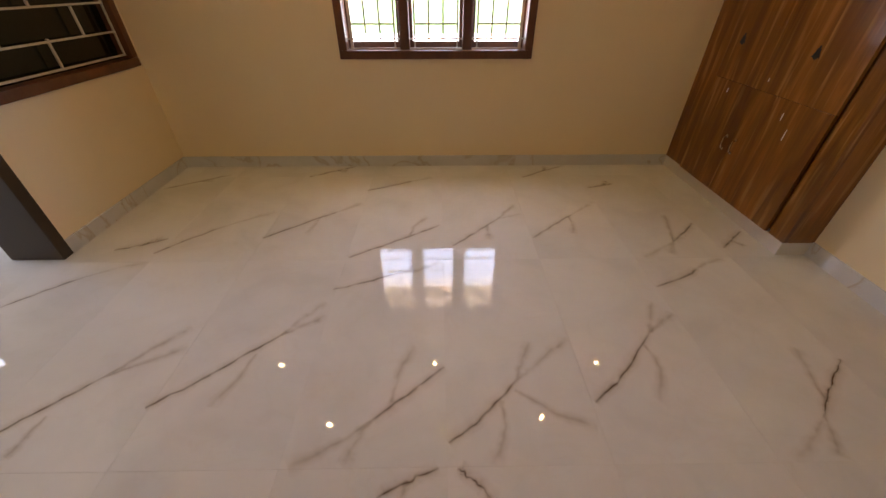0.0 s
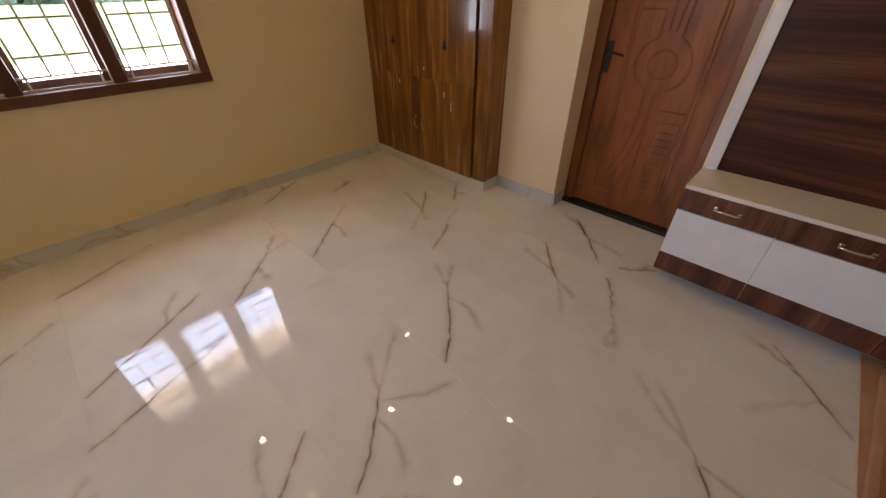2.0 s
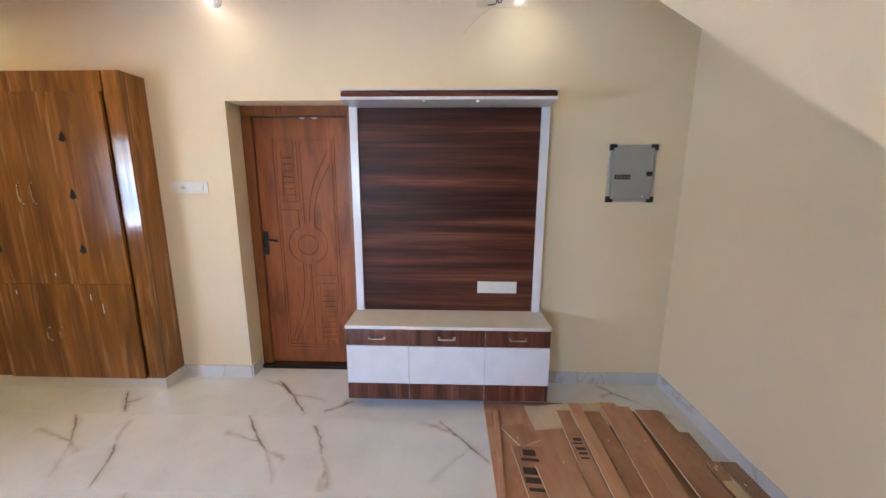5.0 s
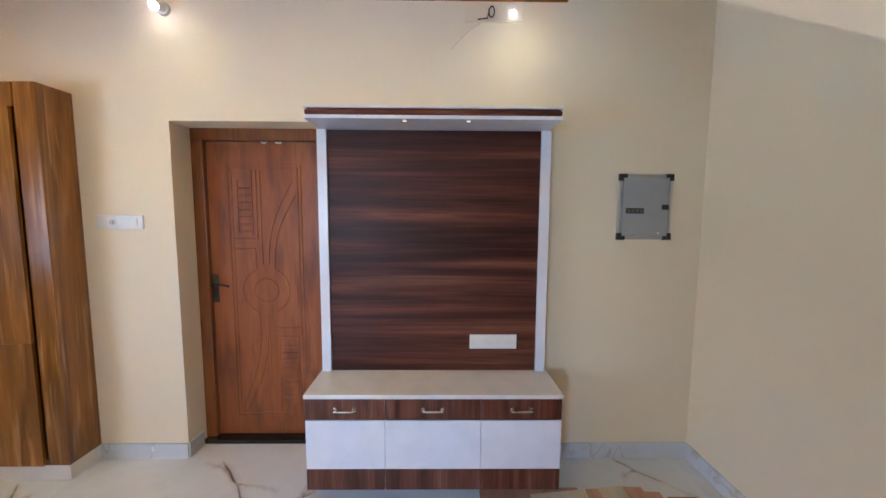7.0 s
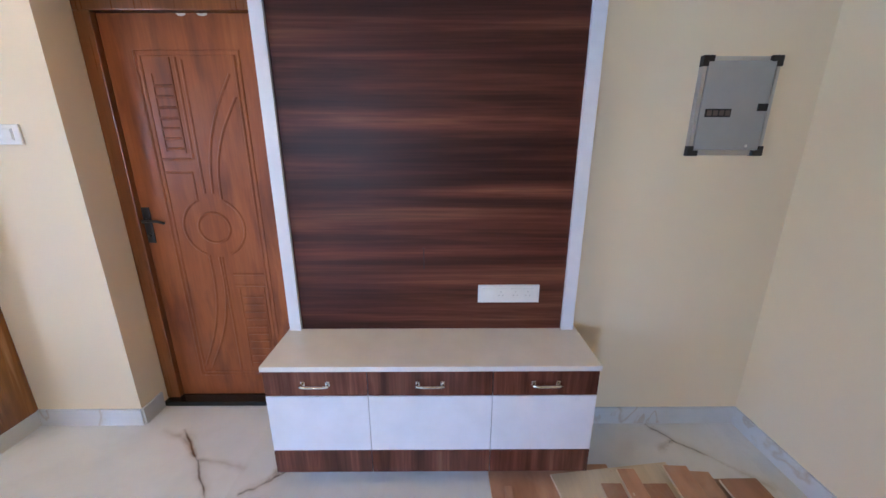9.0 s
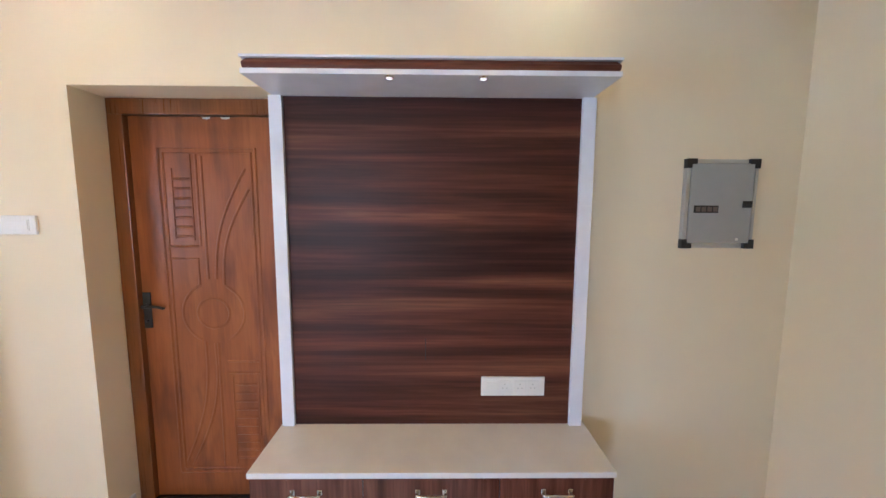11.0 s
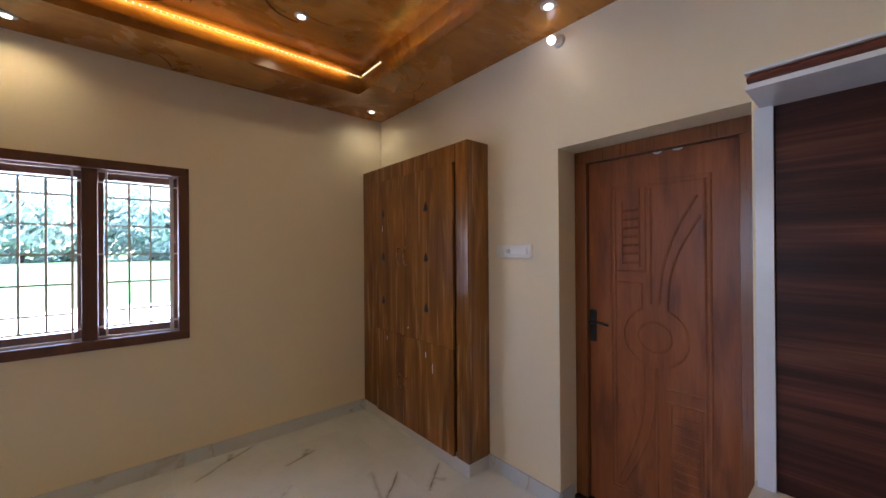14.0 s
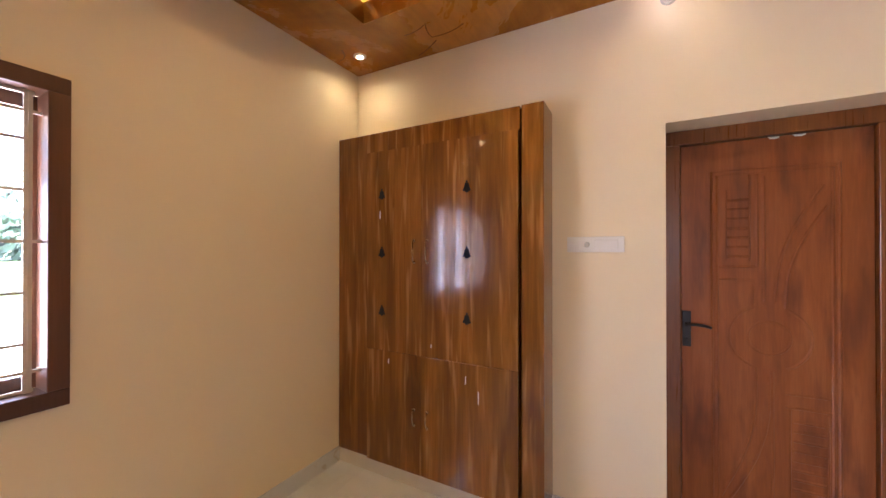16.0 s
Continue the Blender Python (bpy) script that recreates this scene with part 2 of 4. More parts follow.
PUTTY = make_plain("white_putty_smear", (0.78, 0.74, 0.68), 0.6)
INK = make_plain("black_stencil_ink", (0.05, 0.036, 0.03), 0.6)
CONCRETE = make_plain("sunlit_cement", (0.71, 0.71, 0.69), 0.8, 0, 0.10)
DARK_TIMBER = make_plain("dark_stained_timber", (0.045, 0.026, 0.012), 0.4, 0, 0.2)
BARK = make_plain("tree_bark", (0.13, 0.09, 0.06), 0.85, 0, 0.3)
DUST_BLOCK = make_plain("dusty_dark_block", (0.15, 0.12, 0.095), 0.7, 0, 0.2)

LEAF, nt, b = material("green_foliage", 0.38)
gi = nt.nodes.new("ShaderNodeNewGeometry")
nt.links.new(ramp(nt, gi.outputs["Random Per Island"], [(0.0, (0.09, 0.115, 0.09)), (0.6, (0.11, 0.14, 0.11)), (1.0, (0.13, 0.16, 0.13))]), b.inputs["Base Color"])
tl = node(nt, "ShaderNodeBsdfTranslucent", Color=(0.42, 0.48, 0.46, 1))
ad = nt.nodes.new("ShaderNodeAddShader")
nt.links.new(b.outputs[0], ad.inputs[0])
nt.links.new(tl.outputs[0], ad.inputs[1])
nt.links.new(ad.outputs[0], nt.nodes["Material Output"].inputs[0])
GRASS, nt, b = material("green_field", 0.8)
g = noise_tex(nt, coords(nt), 0.6, 6)
nt.links.new(ramp(nt, g, [(0.3, (0.050, 0.115, 0.030)), (0.7, (0.072, 0.145, 0.045))]), b.inputs["Base Color"])


def make_glow(name, colour, strength):
    m = bpy.data.materials.new(name)
    m.use_nodes = True
    nt = m.node_tree
    nt.nodes.clear()
    e = node(nt, "ShaderNodeEmission", Strength=strength)
    e.inputs["Color"].default_value = (*colour, 1)
    o = nt.nodes.new("ShaderNodeOutputMaterial")
    nt.links.new(e.outputs[0], o.inputs[0])
    return m


GLOW_DOWN = make_glow("warm_white_downlight_glow", (1.0, 0.84, 0.52), 0.8)
GLOW_BULB = make_glow("white_bulb_glow", (1.0, 0.93, 0.82), 1.0)
GLOW_LED = make_glow("amber_strip_glow", (1.0, 0.60, 0.05), 0.10)
GLOW_GLINT = make_glow("weak_warm_glint_glow", (1.0, 0.9, 0.75), 0.05)
GLOW_DOT = make_glow("amber_diode_glow", (1.0, 0.82, 0.42), 0.28)
GLOW_SQUARE = make_glow("amber_lamp_glow", (1.0, 0.72, 0.15), 0.8)


# ---- mesh helpers ----
BASE = {}


def box(bm, x0, x1, y0, y1, z0, z1, bevel=0.0):
    made = bmesh.ops.create_cube(bm, size=1.0)["verts"]
    bmesh.ops.transform(bm, matrix=Matrix.Translation(((x0 + x1) / 2, (y0 + y1) / 2, (z0 + z1) / 2)) @ Matrix.Diagonal((abs(x1 - x0), abs(y1 - y0), abs(z1 - z0), 1)), verts=made)
    if bevel:
        edges = list({e for v in made for e in v.link_edges})
        bmesh.ops.bevel(bm, geom=edges, offset=bevel, segments=2, profile=0.6, affect="EDGES", clamp_overlap=True)
    return bm


def boxed(*a, bevel=0.0):
    return box(bmesh.new(), *a, bevel=bevel)


def disc(bm, centre, axis, radius, depth, segs=24, top=None):
    """A short cylinder, its middle at centre, along axis; top: the radius at the far end."""
    m = Matrix.Translation(centre) @ Vector(axis).to_track_quat("Z", "Y").to_matrix().to_4x4()
    bmesh.ops.create_cone(bm, cap_ends=True, segments=segs, radius1=radius, radius2=radius if top is None else top, depth=depth, matrix=m)
    return bm


def tube(bm, pts, radius, segs=8):
    """A round bar along points."""
    rings = []
    for i, p in enumerate(pts):
        p = Vector(p)
        d = (Vector(pts[min(i + 1, len(pts) - 1)]) - Vector(pts[max(i - 1, 0)])).normalized()
        q = d.to_track_quat("Z", "Y")
        rings.append([bm.verts.new(p + q @ Vector((radius * math.cos(a), radius * math.sin(a), 0))) for a in (2 * math.pi * k / segs for k in range(segs))])
    for r, s in zip(rings, rings[1:]):
        for k in range(segs):
            bm.faces.new((r[k], r[(k + 1) % segs], s[(k + 1) % segs], s[k]))
    bm.faces.new(rings[0][::-1])
    bm.faces.new(rings[-1])
    return bm


def bead(bm, pts, width, height, lift):
    """A raised half-round moulding along 3D points on a surface whose outward way is lift."""
    lift = Vector(lift)
    rows = []
    for i, p in enumerate(pts):
        p = Vector(p)
        d = (Vector(pts[min(i + 1, len(pts) - 1)]) - Vector(pts[max(i - 1, 0)])).normalized()
        s = d.cross(lift).normalized()
        rows.append([bm.verts.new(p + s * (width / 2 * a) + lift * (height * h)) for a, h in ((-1, 0), (-0.6, 0.7), (0, 1), (0.6, 0.7), (1, 0))])
    for r, s in zip(rows, rows[1:]):
        for k in range(4):
            bm.faces.new((r[k], r[k + 1], s[k + 1], s[k]))
    return bm


def outline(bm, pts, way, depth):
    """A flat plate of any outline: 3D points round it, thickened along way."""
    f = bm.faces.new([bm.verts.new(p) for p in pts])
    ex = bmesh.ops.extrude_face_region(bm, geom=[f])["geom"]
    bmesh.ops.translate(bm, vec=Vector(way) * depth, verts=[g for g in ex if isinstance(g, bmesh.types.BMVert)])
    return bm


def mesh_of(name, bm, mat, smooth=False):
    bmesh.ops.recalc_face_normals(bm, faces=bm.faces)
    me = bpy.data.meshes.new(name)
    bm.to_mesh(me)
    bm.free()
    me.materials.append(mat)
    if smooth:
        me.shade_smooth()
    return me


def thing(name, base, label, category, group="", kind=""):
    ob = new(name)
    ob.empty_display_size = 0.1
    ob.location = base
    BASE[ob.name] = Vector(base)
    return tagged(ob, label, category, group, kind)


def part(name, bm, mat, parent, label="", smooth=False):
    base = BASE[parent.name]
    bm.transform(Matrix.Translation(-base))
    ob = new(name, mesh_of(name, bm, mat, smooth))
    ob.parent = parent
    BASE[ob.name] = base
    return tagged(ob, label)


def solid(name, bm, mat, label, category, group="", kind="", base=(0, 0, 0), smooth=False):
    bm.transform(Matrix.Translation(-Vector(base)))
    ob = new(name, mesh_of(name, bm, mat, smooth))
    ob.location = base
    BASE[ob.name] = Vector(base)
    return tagged(ob, label, category, group, kind)


def structure(name, bm, mat, label, category):
    return solid(name, bm, mat, label, category, kind="structure")


# ---- plan ----
XE, XW, YN, YS = 2.64, -2.10, 3.61, -1.645
CEIL, SLAB, WALL = 2.822, 3.10, 0.26
DOOR_Y0, DOOR_Y1, DOOR_H = 0.715, 1.60, 2.13
WIN_X0, WIN_X1, WIN_Z0, WIN_Z1 = -0.50, 1.037, 0.915, 2.133
WW_Y0, WW_Y1, WW_Z0, WW_Z1 = 2.37, 3.57, 0.88, 2.13
DW_Y0, DW_Y1 = 0.95, 2.24
STEP_Y = -0.90

bm = bmesh.new()
box(bm, XE, XE + WALL, YS, DOOR_Y0, 0, SLAB)
box(bm, XE, XE + WALL, DOOR_Y1, YN, 0, SLAB)
box(bm, XE, XE + WALL, DOOR_Y0, DOOR_Y1, DOOR_H, SLAB)
wall_east = structure("wall_east", bm, CREAM, "cream painted plaster wall with a recessed doorway", "wall")

bm = bmesh.new()
box(bm, XW - WALL, WIN_X0, YN, YN + WALL, 0, SLAB)
box(bm, WIN_X1, XE + WALL, YN, YN + WALL, 0, SLAB)
box(bm, WIN_X0, WIN_X1, YN, YN + WALL, 0, WIN_Z0)
box(bm, WIN_X0, WIN_X1, YN, YN + WALL, WIN_Z1, SLAB)
wall_north = structure("wall_north", bm, CREAM, "cream painted plaster wall around a barred window", "wall")

bm = bmesh.new()
box(bm, XW - WALL, XW, YS, DW_Y0, 0, SLAB)
box(bm, XW - WALL, XW, DW_Y1, WW_Y0, 0, SLAB)
box(bm, XW - WALL, XW, WW_Y1, YN, 0, SLAB)
box(bm, XW - WALL, XW, DW_Y0, DW_Y1, DOOR_H, SLAB)
box(bm, XW - WALL, XW, WW_Y0, WW_Y1, 0, WW_Z0)
box(bm, XW - WALL, XW, WW_Y0, WW_Y1, WW_Z1, SLAB)
structure("wall_west", bm, CREAM, "cream painted wall with an open doorway and a window", "wall")
structure("wall_south", boxed(XW - WALL, XE + WALL, YS - WALL, YS, 0, SLAB), CREAM, "plain cream painted wall under the stairs", "wall")

# stair flight against the south wall, seen from its side
bm = bmesh.new()
slope = lambda x: 1.638 + 0.706 * (x - 0.716)
outline(bm, [(XW, STEP_Y, 0.0), (-1.604, STEP_Y, 0.0), (XE, STEP_Y, slope(XE)), (XE, STEP_Y, SLAB), (XW, STEP_Y, SLAB)], (0, -1, 0), STEP_Y - YS)
structure("wall_stair", bm, CREAM, "cream plastered side of a rising stair flight", "staircase")

structure("ceiling_slab", boxed(XW - WALL, XE + WALL, YS - WALL, YN + WALL, SLAB, SLAB + 0.15), WHITE_PAINT, "plain painted concrete ceiling slab", "ceiling")

# false ceiling with a stepped tray
TX0, TX1, TY0, TY1, CY = -1.62, 2.155, -0.20, 3.138, -0.76
LIP, TRAY, STEP = 0.062, 3.04, 0.034
bm = bmesh.new()
for z0, z1, g in ((CEIL, CEIL + LIP, 0.0), (CEIL + LIP, TRAY, STEP)):
    box(bm, XW, TX0 - g, CY, YN, z0, z1)
    box(bm, TX1 + g, XE, CY, YN, z0, z1)
    box(bm, TX0 - g, TX1 + g, CY, TY0 - g, z0, z1)
    box(bm, TX0 - g, TX1 + g, TY1 + g, YN, z0, z1)
box(bm, XW, XE, CY, YN, TRAY, TRAY + 0.03)
ceiling = structure("ceiling", bm, BROWN_CEIL, "glossy marbled brown false ceiling with a recessed tray", "ceiling")

# ---- outside ----
structure("ground", boxed(-300, 300, -300, 300, -0.30, -0.12), GRASS, "green field running to the horizon", "ground")
structure("pavement", boxed(-14, 14, YN + WALL, 15.0, -0.12, -0.06), CONCRETE, "bright sunlit cement yard beside the house", "pavement")
# unseen hall walls and roof, added to shut sun out of the doorway
bm = bmesh.new()
box(bm, -5.2, -5.0, -0.6, 1.84, 0, SLAB)
box(bm, -5.2, -5.0, 3.08, 4.0, 0, SLAB)
box(bm, -5.2, -5.0, 1.84, 3.08, 0, 0.93)
box(bm, -5.2, -5.0, 1.84, 3.08, 2.17, SLAB)
box(bm, -5.0, XW - WALL, -0.6, -0.4, 0, SLAB)
box(bm, -5.0, XW - WALL, 3.8, 4.0, 0, SLAB)
structure("wall_hall_unseen", bm, CREAM, "unseen plain hall wall added to keep sun out of the doorway", "wall")
structure("ceiling_hall_unseen", boxed(-5.2, XW - WALL, -0.6, 4.0, SLAB, SLAB + 0.15), WHITE_PAINT, "unseen plain hall ceiling added to keep sun out", "ceiling")
structure("floor_hall", boxed(-5.0, XW - WALL - 0.1, -0.4, 3.8, -0.12, 0.0), TILE, "polished pale tile floor of the hall", "floor")
structure("sunshade", boxed(-0.9, 1.45, YN + WALL, 4.45, 2.136, 2.226), OUTER, "painted concrete sunshade slab over the window", "canopy")


def tree(x, y, height, seed):
    rng = random.Random(seed)
    t = thing("tree", (x, y, -0.14), "leafy green tree standing far behind the field", "tree", "trees beyond the yard")
    g = height / 11.0
    bm = bmesh.new()
    pts = [(x + 0.2 * g * math.sin(2 * k), y, -0.14 + height * 0.62 * k / 5) for k in range(6)]
    for k in range(5):
        disc(bm, (Vector(pts[k]) + Vector(pts[k + 1])) / 2, Vector(pts[k + 1]) - Vector(pts[k]), 0.34 * g * (1 - 0.15 * k), (Vector(pts[k + 1]) - Vector(pts[k])).length * 1.04, 10, 0.34 * g * (0.85 - 0.15 * k))
    for k in range(7):
        a = k * 0.9 + rng.random()
        s = Vector(pts[3 + k % 3])
        tube(bm, [s, s + Vector((math.cos(a) * 1.4, math.sin(a) * 1.4, 1.2)) * g, s + Vector((math.cos(a) * 2.6, math.sin(a) * 2.6, 2.1)) * g], 0.09 * g, 6)
    part("trunk", bm, BARK, t)
    verts, faces = [], []
    for k in range(3600):
        d = Vector((rng.gauss(0, 1), rng.gauss(0, 1), rng.gauss(0, 1))).normalized() * (rng.random() ** 0.45)
        lump = 1 + 0.4 * noise.noise(d * 2.3 + Vector((seed, 0, 0)))
        c = Vector((d.x * 6.2 * g * lump, d.y * 5.0 * g * lump, max(0.2, height * 0.50 + d.z * 0.54 * height * lump)))
        n = Vector((rng.gauss(0, 1), rng.gauss(0, 1), rng.gauss(0, 0.6))).normalized()
        u = n.orthogonal().normalized() * rng.uniform(0.45, 1.1)
        w = n.cross(u).normalized() * rng.uniform(0.28, 0.5)
        o = len(verts)
        verts += [c - u, c - w * 0.9 + n * 0.05, c + u, c + w]
        faces.append((o, o + 1, o + 2, o + 3))
    me = bpy.data.meshes.new("crown")
    me.from_pydata([tuple(v) for v in verts], [], faces)
    me.materials.append(LEAF)
    cr = new("crown", me)
    cr.parent = t
    return t


for k in range(16):
    tree(-72 + 8.2 * k + 2.0 * math.sin(3 * k), 92 + 6 * math.sin(1.7 * k), 16.0 + 3.0 * math.sin(2.3 * k), k + 3)


# ---- north window ----
def window_north():
    w = thing("window_1", ((WIN_X0 + WIN_X1) / 2, YN, WIN_Z0), "dark brown wooden window of three lights with a painted iron grill, panes open", "window", kind="structure")
    y0, y1 = YN - 0.018, YN + 0.10
    jw, mw = 0.062, 0.075
    span = (WIN_X1 - WIN_X0 - 2 * jw - 2 * mw) / 3
    part("window_jamb", boxed(WIN_X0, WIN_X0 + jw, y0, y1, WIN_Z0 + jw, WIN_Z1 - jw, bevel=0.004), WINDOW_WOOD, w)
    part("window_jamb", boxed(WIN_X1 - jw, WIN_X1, y0, y1, WIN_Z0 + jw, WIN_Z1 - jw, bevel=0.004), WINDOW_WOOD, w)
    part("window_head", boxed(WIN_X0, WIN_X1, y0, y1, WIN_Z1 - jw, WIN_Z1, bevel=0.004), WINDOW_WOOD, w)
    part("window_sill", boxed(WIN_X0, WIN_X1, y0, y1, WIN_Z0, WIN_Z0 + jw, bevel=0.004), WINDOW_WOOD, w)
    part("plaster_reveal", boxed(WIN_X0, WIN_X1, YN + 0.145, YN + WALL - 0.002, WIN_Z0, WIN_Z0 + 0.05), OUTER, w)
    lights = []
    for k in range(3):
        a = WIN_X0 + jw + k * (span + mw)
        lights.append((a, a + span))
        if k:
            part("mullion", boxed(a - mw, a, y0 + 0.03, y1, WIN_Z0 + jw, WIN_Z1 - jw, bevel=0.003), WINDOW_WOOD, w)
        # casement rails behind the grill
        s0, s1, r = YN + 0.1, YN + 0.14, 0.05
        c = part("casement", boxed(a - 0.012, a + 0.026, s0, s1, WIN_Z0 + jw, WIN_Z1 - jw), WINDOW_WOOD, w)
        part("stile", boxed(a + span - 0.026, a + span + 0.012, s0, s1, WIN_Z0 + jw, WIN_Z1 - jw), WINDOW_WOOD, c)
        part("rail", boxed(a + 0.026, a + span - 0.026, s0, s1, WIN_Z0 + jw, WIN_Z0 + jw + r), WINDOW_WOOD, c)
        part("rail", boxed(a + 0.026, a + span - 0.026, s0, s1, WIN_Z1 - jw - r, WIN_Z1 - jw), WINDOW_WOOD, c)
    # grill of square bars
    gy, t = YN + 0.045, 0.0055
    zb, zt = WIN_Z0 + jw + 0.075, WIN_Z1 - jw - 0.075

    def hbar(x0, x1, z):
        part("grill_bar", boxed(x0, x1, gy - t, gy + t, z - t, z + t), GRILL, w)

    def vbar(x, z0, z1):
        part("grill_bar", boxed(x - t, x + t, gy - t - 0.002, gy + t - 0.002, z0, z1), GRILL, w)

    x0, x1 = WIN_X0 + jw, WIN_X1 - jw
    hbar(x0, x1, zb)
    hbar(x0, x1, zt)
    hbar(x0 + 0.02, x1 - 0.02, WIN_Z0 + jw + 0.008)
    hbar(x0 + 0.02, x1 - 0.02, WIN_Z1 - jw - 0.008)
    for x in (x0 + 0.03, x1 - 0.03):
        vbar(x, WIN_Z0 + jw, WIN_Z1 - jw)
    hbar(x0, x1, (zb + zt) / 2)
    for k, (a, e) in enumerate(lights):
        if k:
            vbar(a - mw / 2 - 0.002, zb, zt)
        b0, b1 = a + 0.042, e - 0.042
        vbar(b0, WIN_Z0 + jw, WIN_Z1 - jw)
        vbar(b1, WIN_Z0 + jw, WIN_Z1 - jw)
        for f in (1 / 3, 2 / 3):
            vbar(b0 + (b1 - b0) * f, zb, zt)
        gap = 0.185
        for j in (-2, -1, 1, 2):
            hbar(b0, b1, (zb + zt) / 2 + j * gap)


window_north()


def window_west():
    w = thing("window_2", (XW, (WW_Y0 + WW_Y1) / 2, WW_Z0), "brown wooden window onto a dark room, with white iron bars", "window", kind="structure")
    x0, x1, jw = XW - 0.1, XW + 0.018, 0.06
    part("window_jamb", boxed(x0, x1, WW_Y0, WW_Y0 + jw, WW_Z0 + jw, WW_Z1 - jw, bevel=0.004), WINDOW_WOOD, w)
    part("window_jamb", boxed(x0, x1, WW_Y1 - jw, WW_Y1, WW_Z0 + jw, WW_Z1 - jw, bevel=0.004), WINDOW_WOOD, w)
    part("window_head", boxed(x0, x1, WW_Y0, WW_Y1, WW_Z1 - jw, WW_Z1, bevel=0.004), WINDOW_WOOD, w)
    part("window_sill", boxed(x0, x1, WW_Y0, WW_Y1, WW_Z0, WW_Z0 + jw, bevel=0.004), WINDOW_WOOD, w)
    # opaque dark sheet stands for the unlit room beyond
    part("pane", boxed(x0 + 0.01, x0 + 0.02, WW_Y0 + jw, WW_Y1 - jw, WW_Z0 + jw, WW_Z1 - jw), DARK_ROOM, w, "opaque pane coloured as the dark room behind")
    gx, t = XW - 0.03, 0.006
    for z in (0.966, 1.12, 1.30, 1.48, 1.66, 1.84, 2.06):
        part("grill_bar", boxed(gx - t, gx + t, WW_Y0 + jw, WW_Y1 - jw, z - t, z + t), GRILL_W, w)
    part("grill_bar", boxed(gx - t, gx + t, WW_Y1 - jw - 0.014, WW_Y1 - jw - 0.002, 0.966, 2.06), GRILL_W, w)
    part("grill_bar", boxed(gx - t, gx + t, WW_Y0 + jw + 0.002, WW_Y0 + jw + 0.014, 0.966, 2.06), GRILL_W, w)
    for k, z in enumerate((0.966, 1.12, 1.30, 1.48, 1.66, 1.84)):
        for y in (2.93,) if k % 2 == 0 else (2.62, 3.22):
            part("grill_bar", boxed(gx - t, gx + t, y - t, y + t, z, z + 0.17), GRILL_W, w)


window_west()

# open doorway to the west with a deep timber lining
d = thing("door_2", (XW, (DW_Y0 + DW_Y1) / 2, 0), "open doorway lined with dark brown timber", "doorway", kind="structure")
part("door_jamb", boxed(XW - WALL - 0.06, XW + 0.012, DW_Y1 - 0.07, DW_Y1 + 0.004, 0, DOOR_H - 0.07, bevel=0.004), DARK_TIMBER, d)
part("door_jamb", boxed(XW - WALL - 0.06, XW + 0.012, DW_Y0 - 0.004, DW_Y0 + 0.07, 0, DOOR_H - 0.07, bevel=0.004), DARK_TIMBER, d)
part("door_head", boxed(XW - WALL - 0.06, XW + 0.012, DW_Y0 - 0.004, DW_Y1 + 0.004, DOOR_H - 0.07, DOOR_H + 0.004, bevel=0.004), DARK_TIMBER, d)


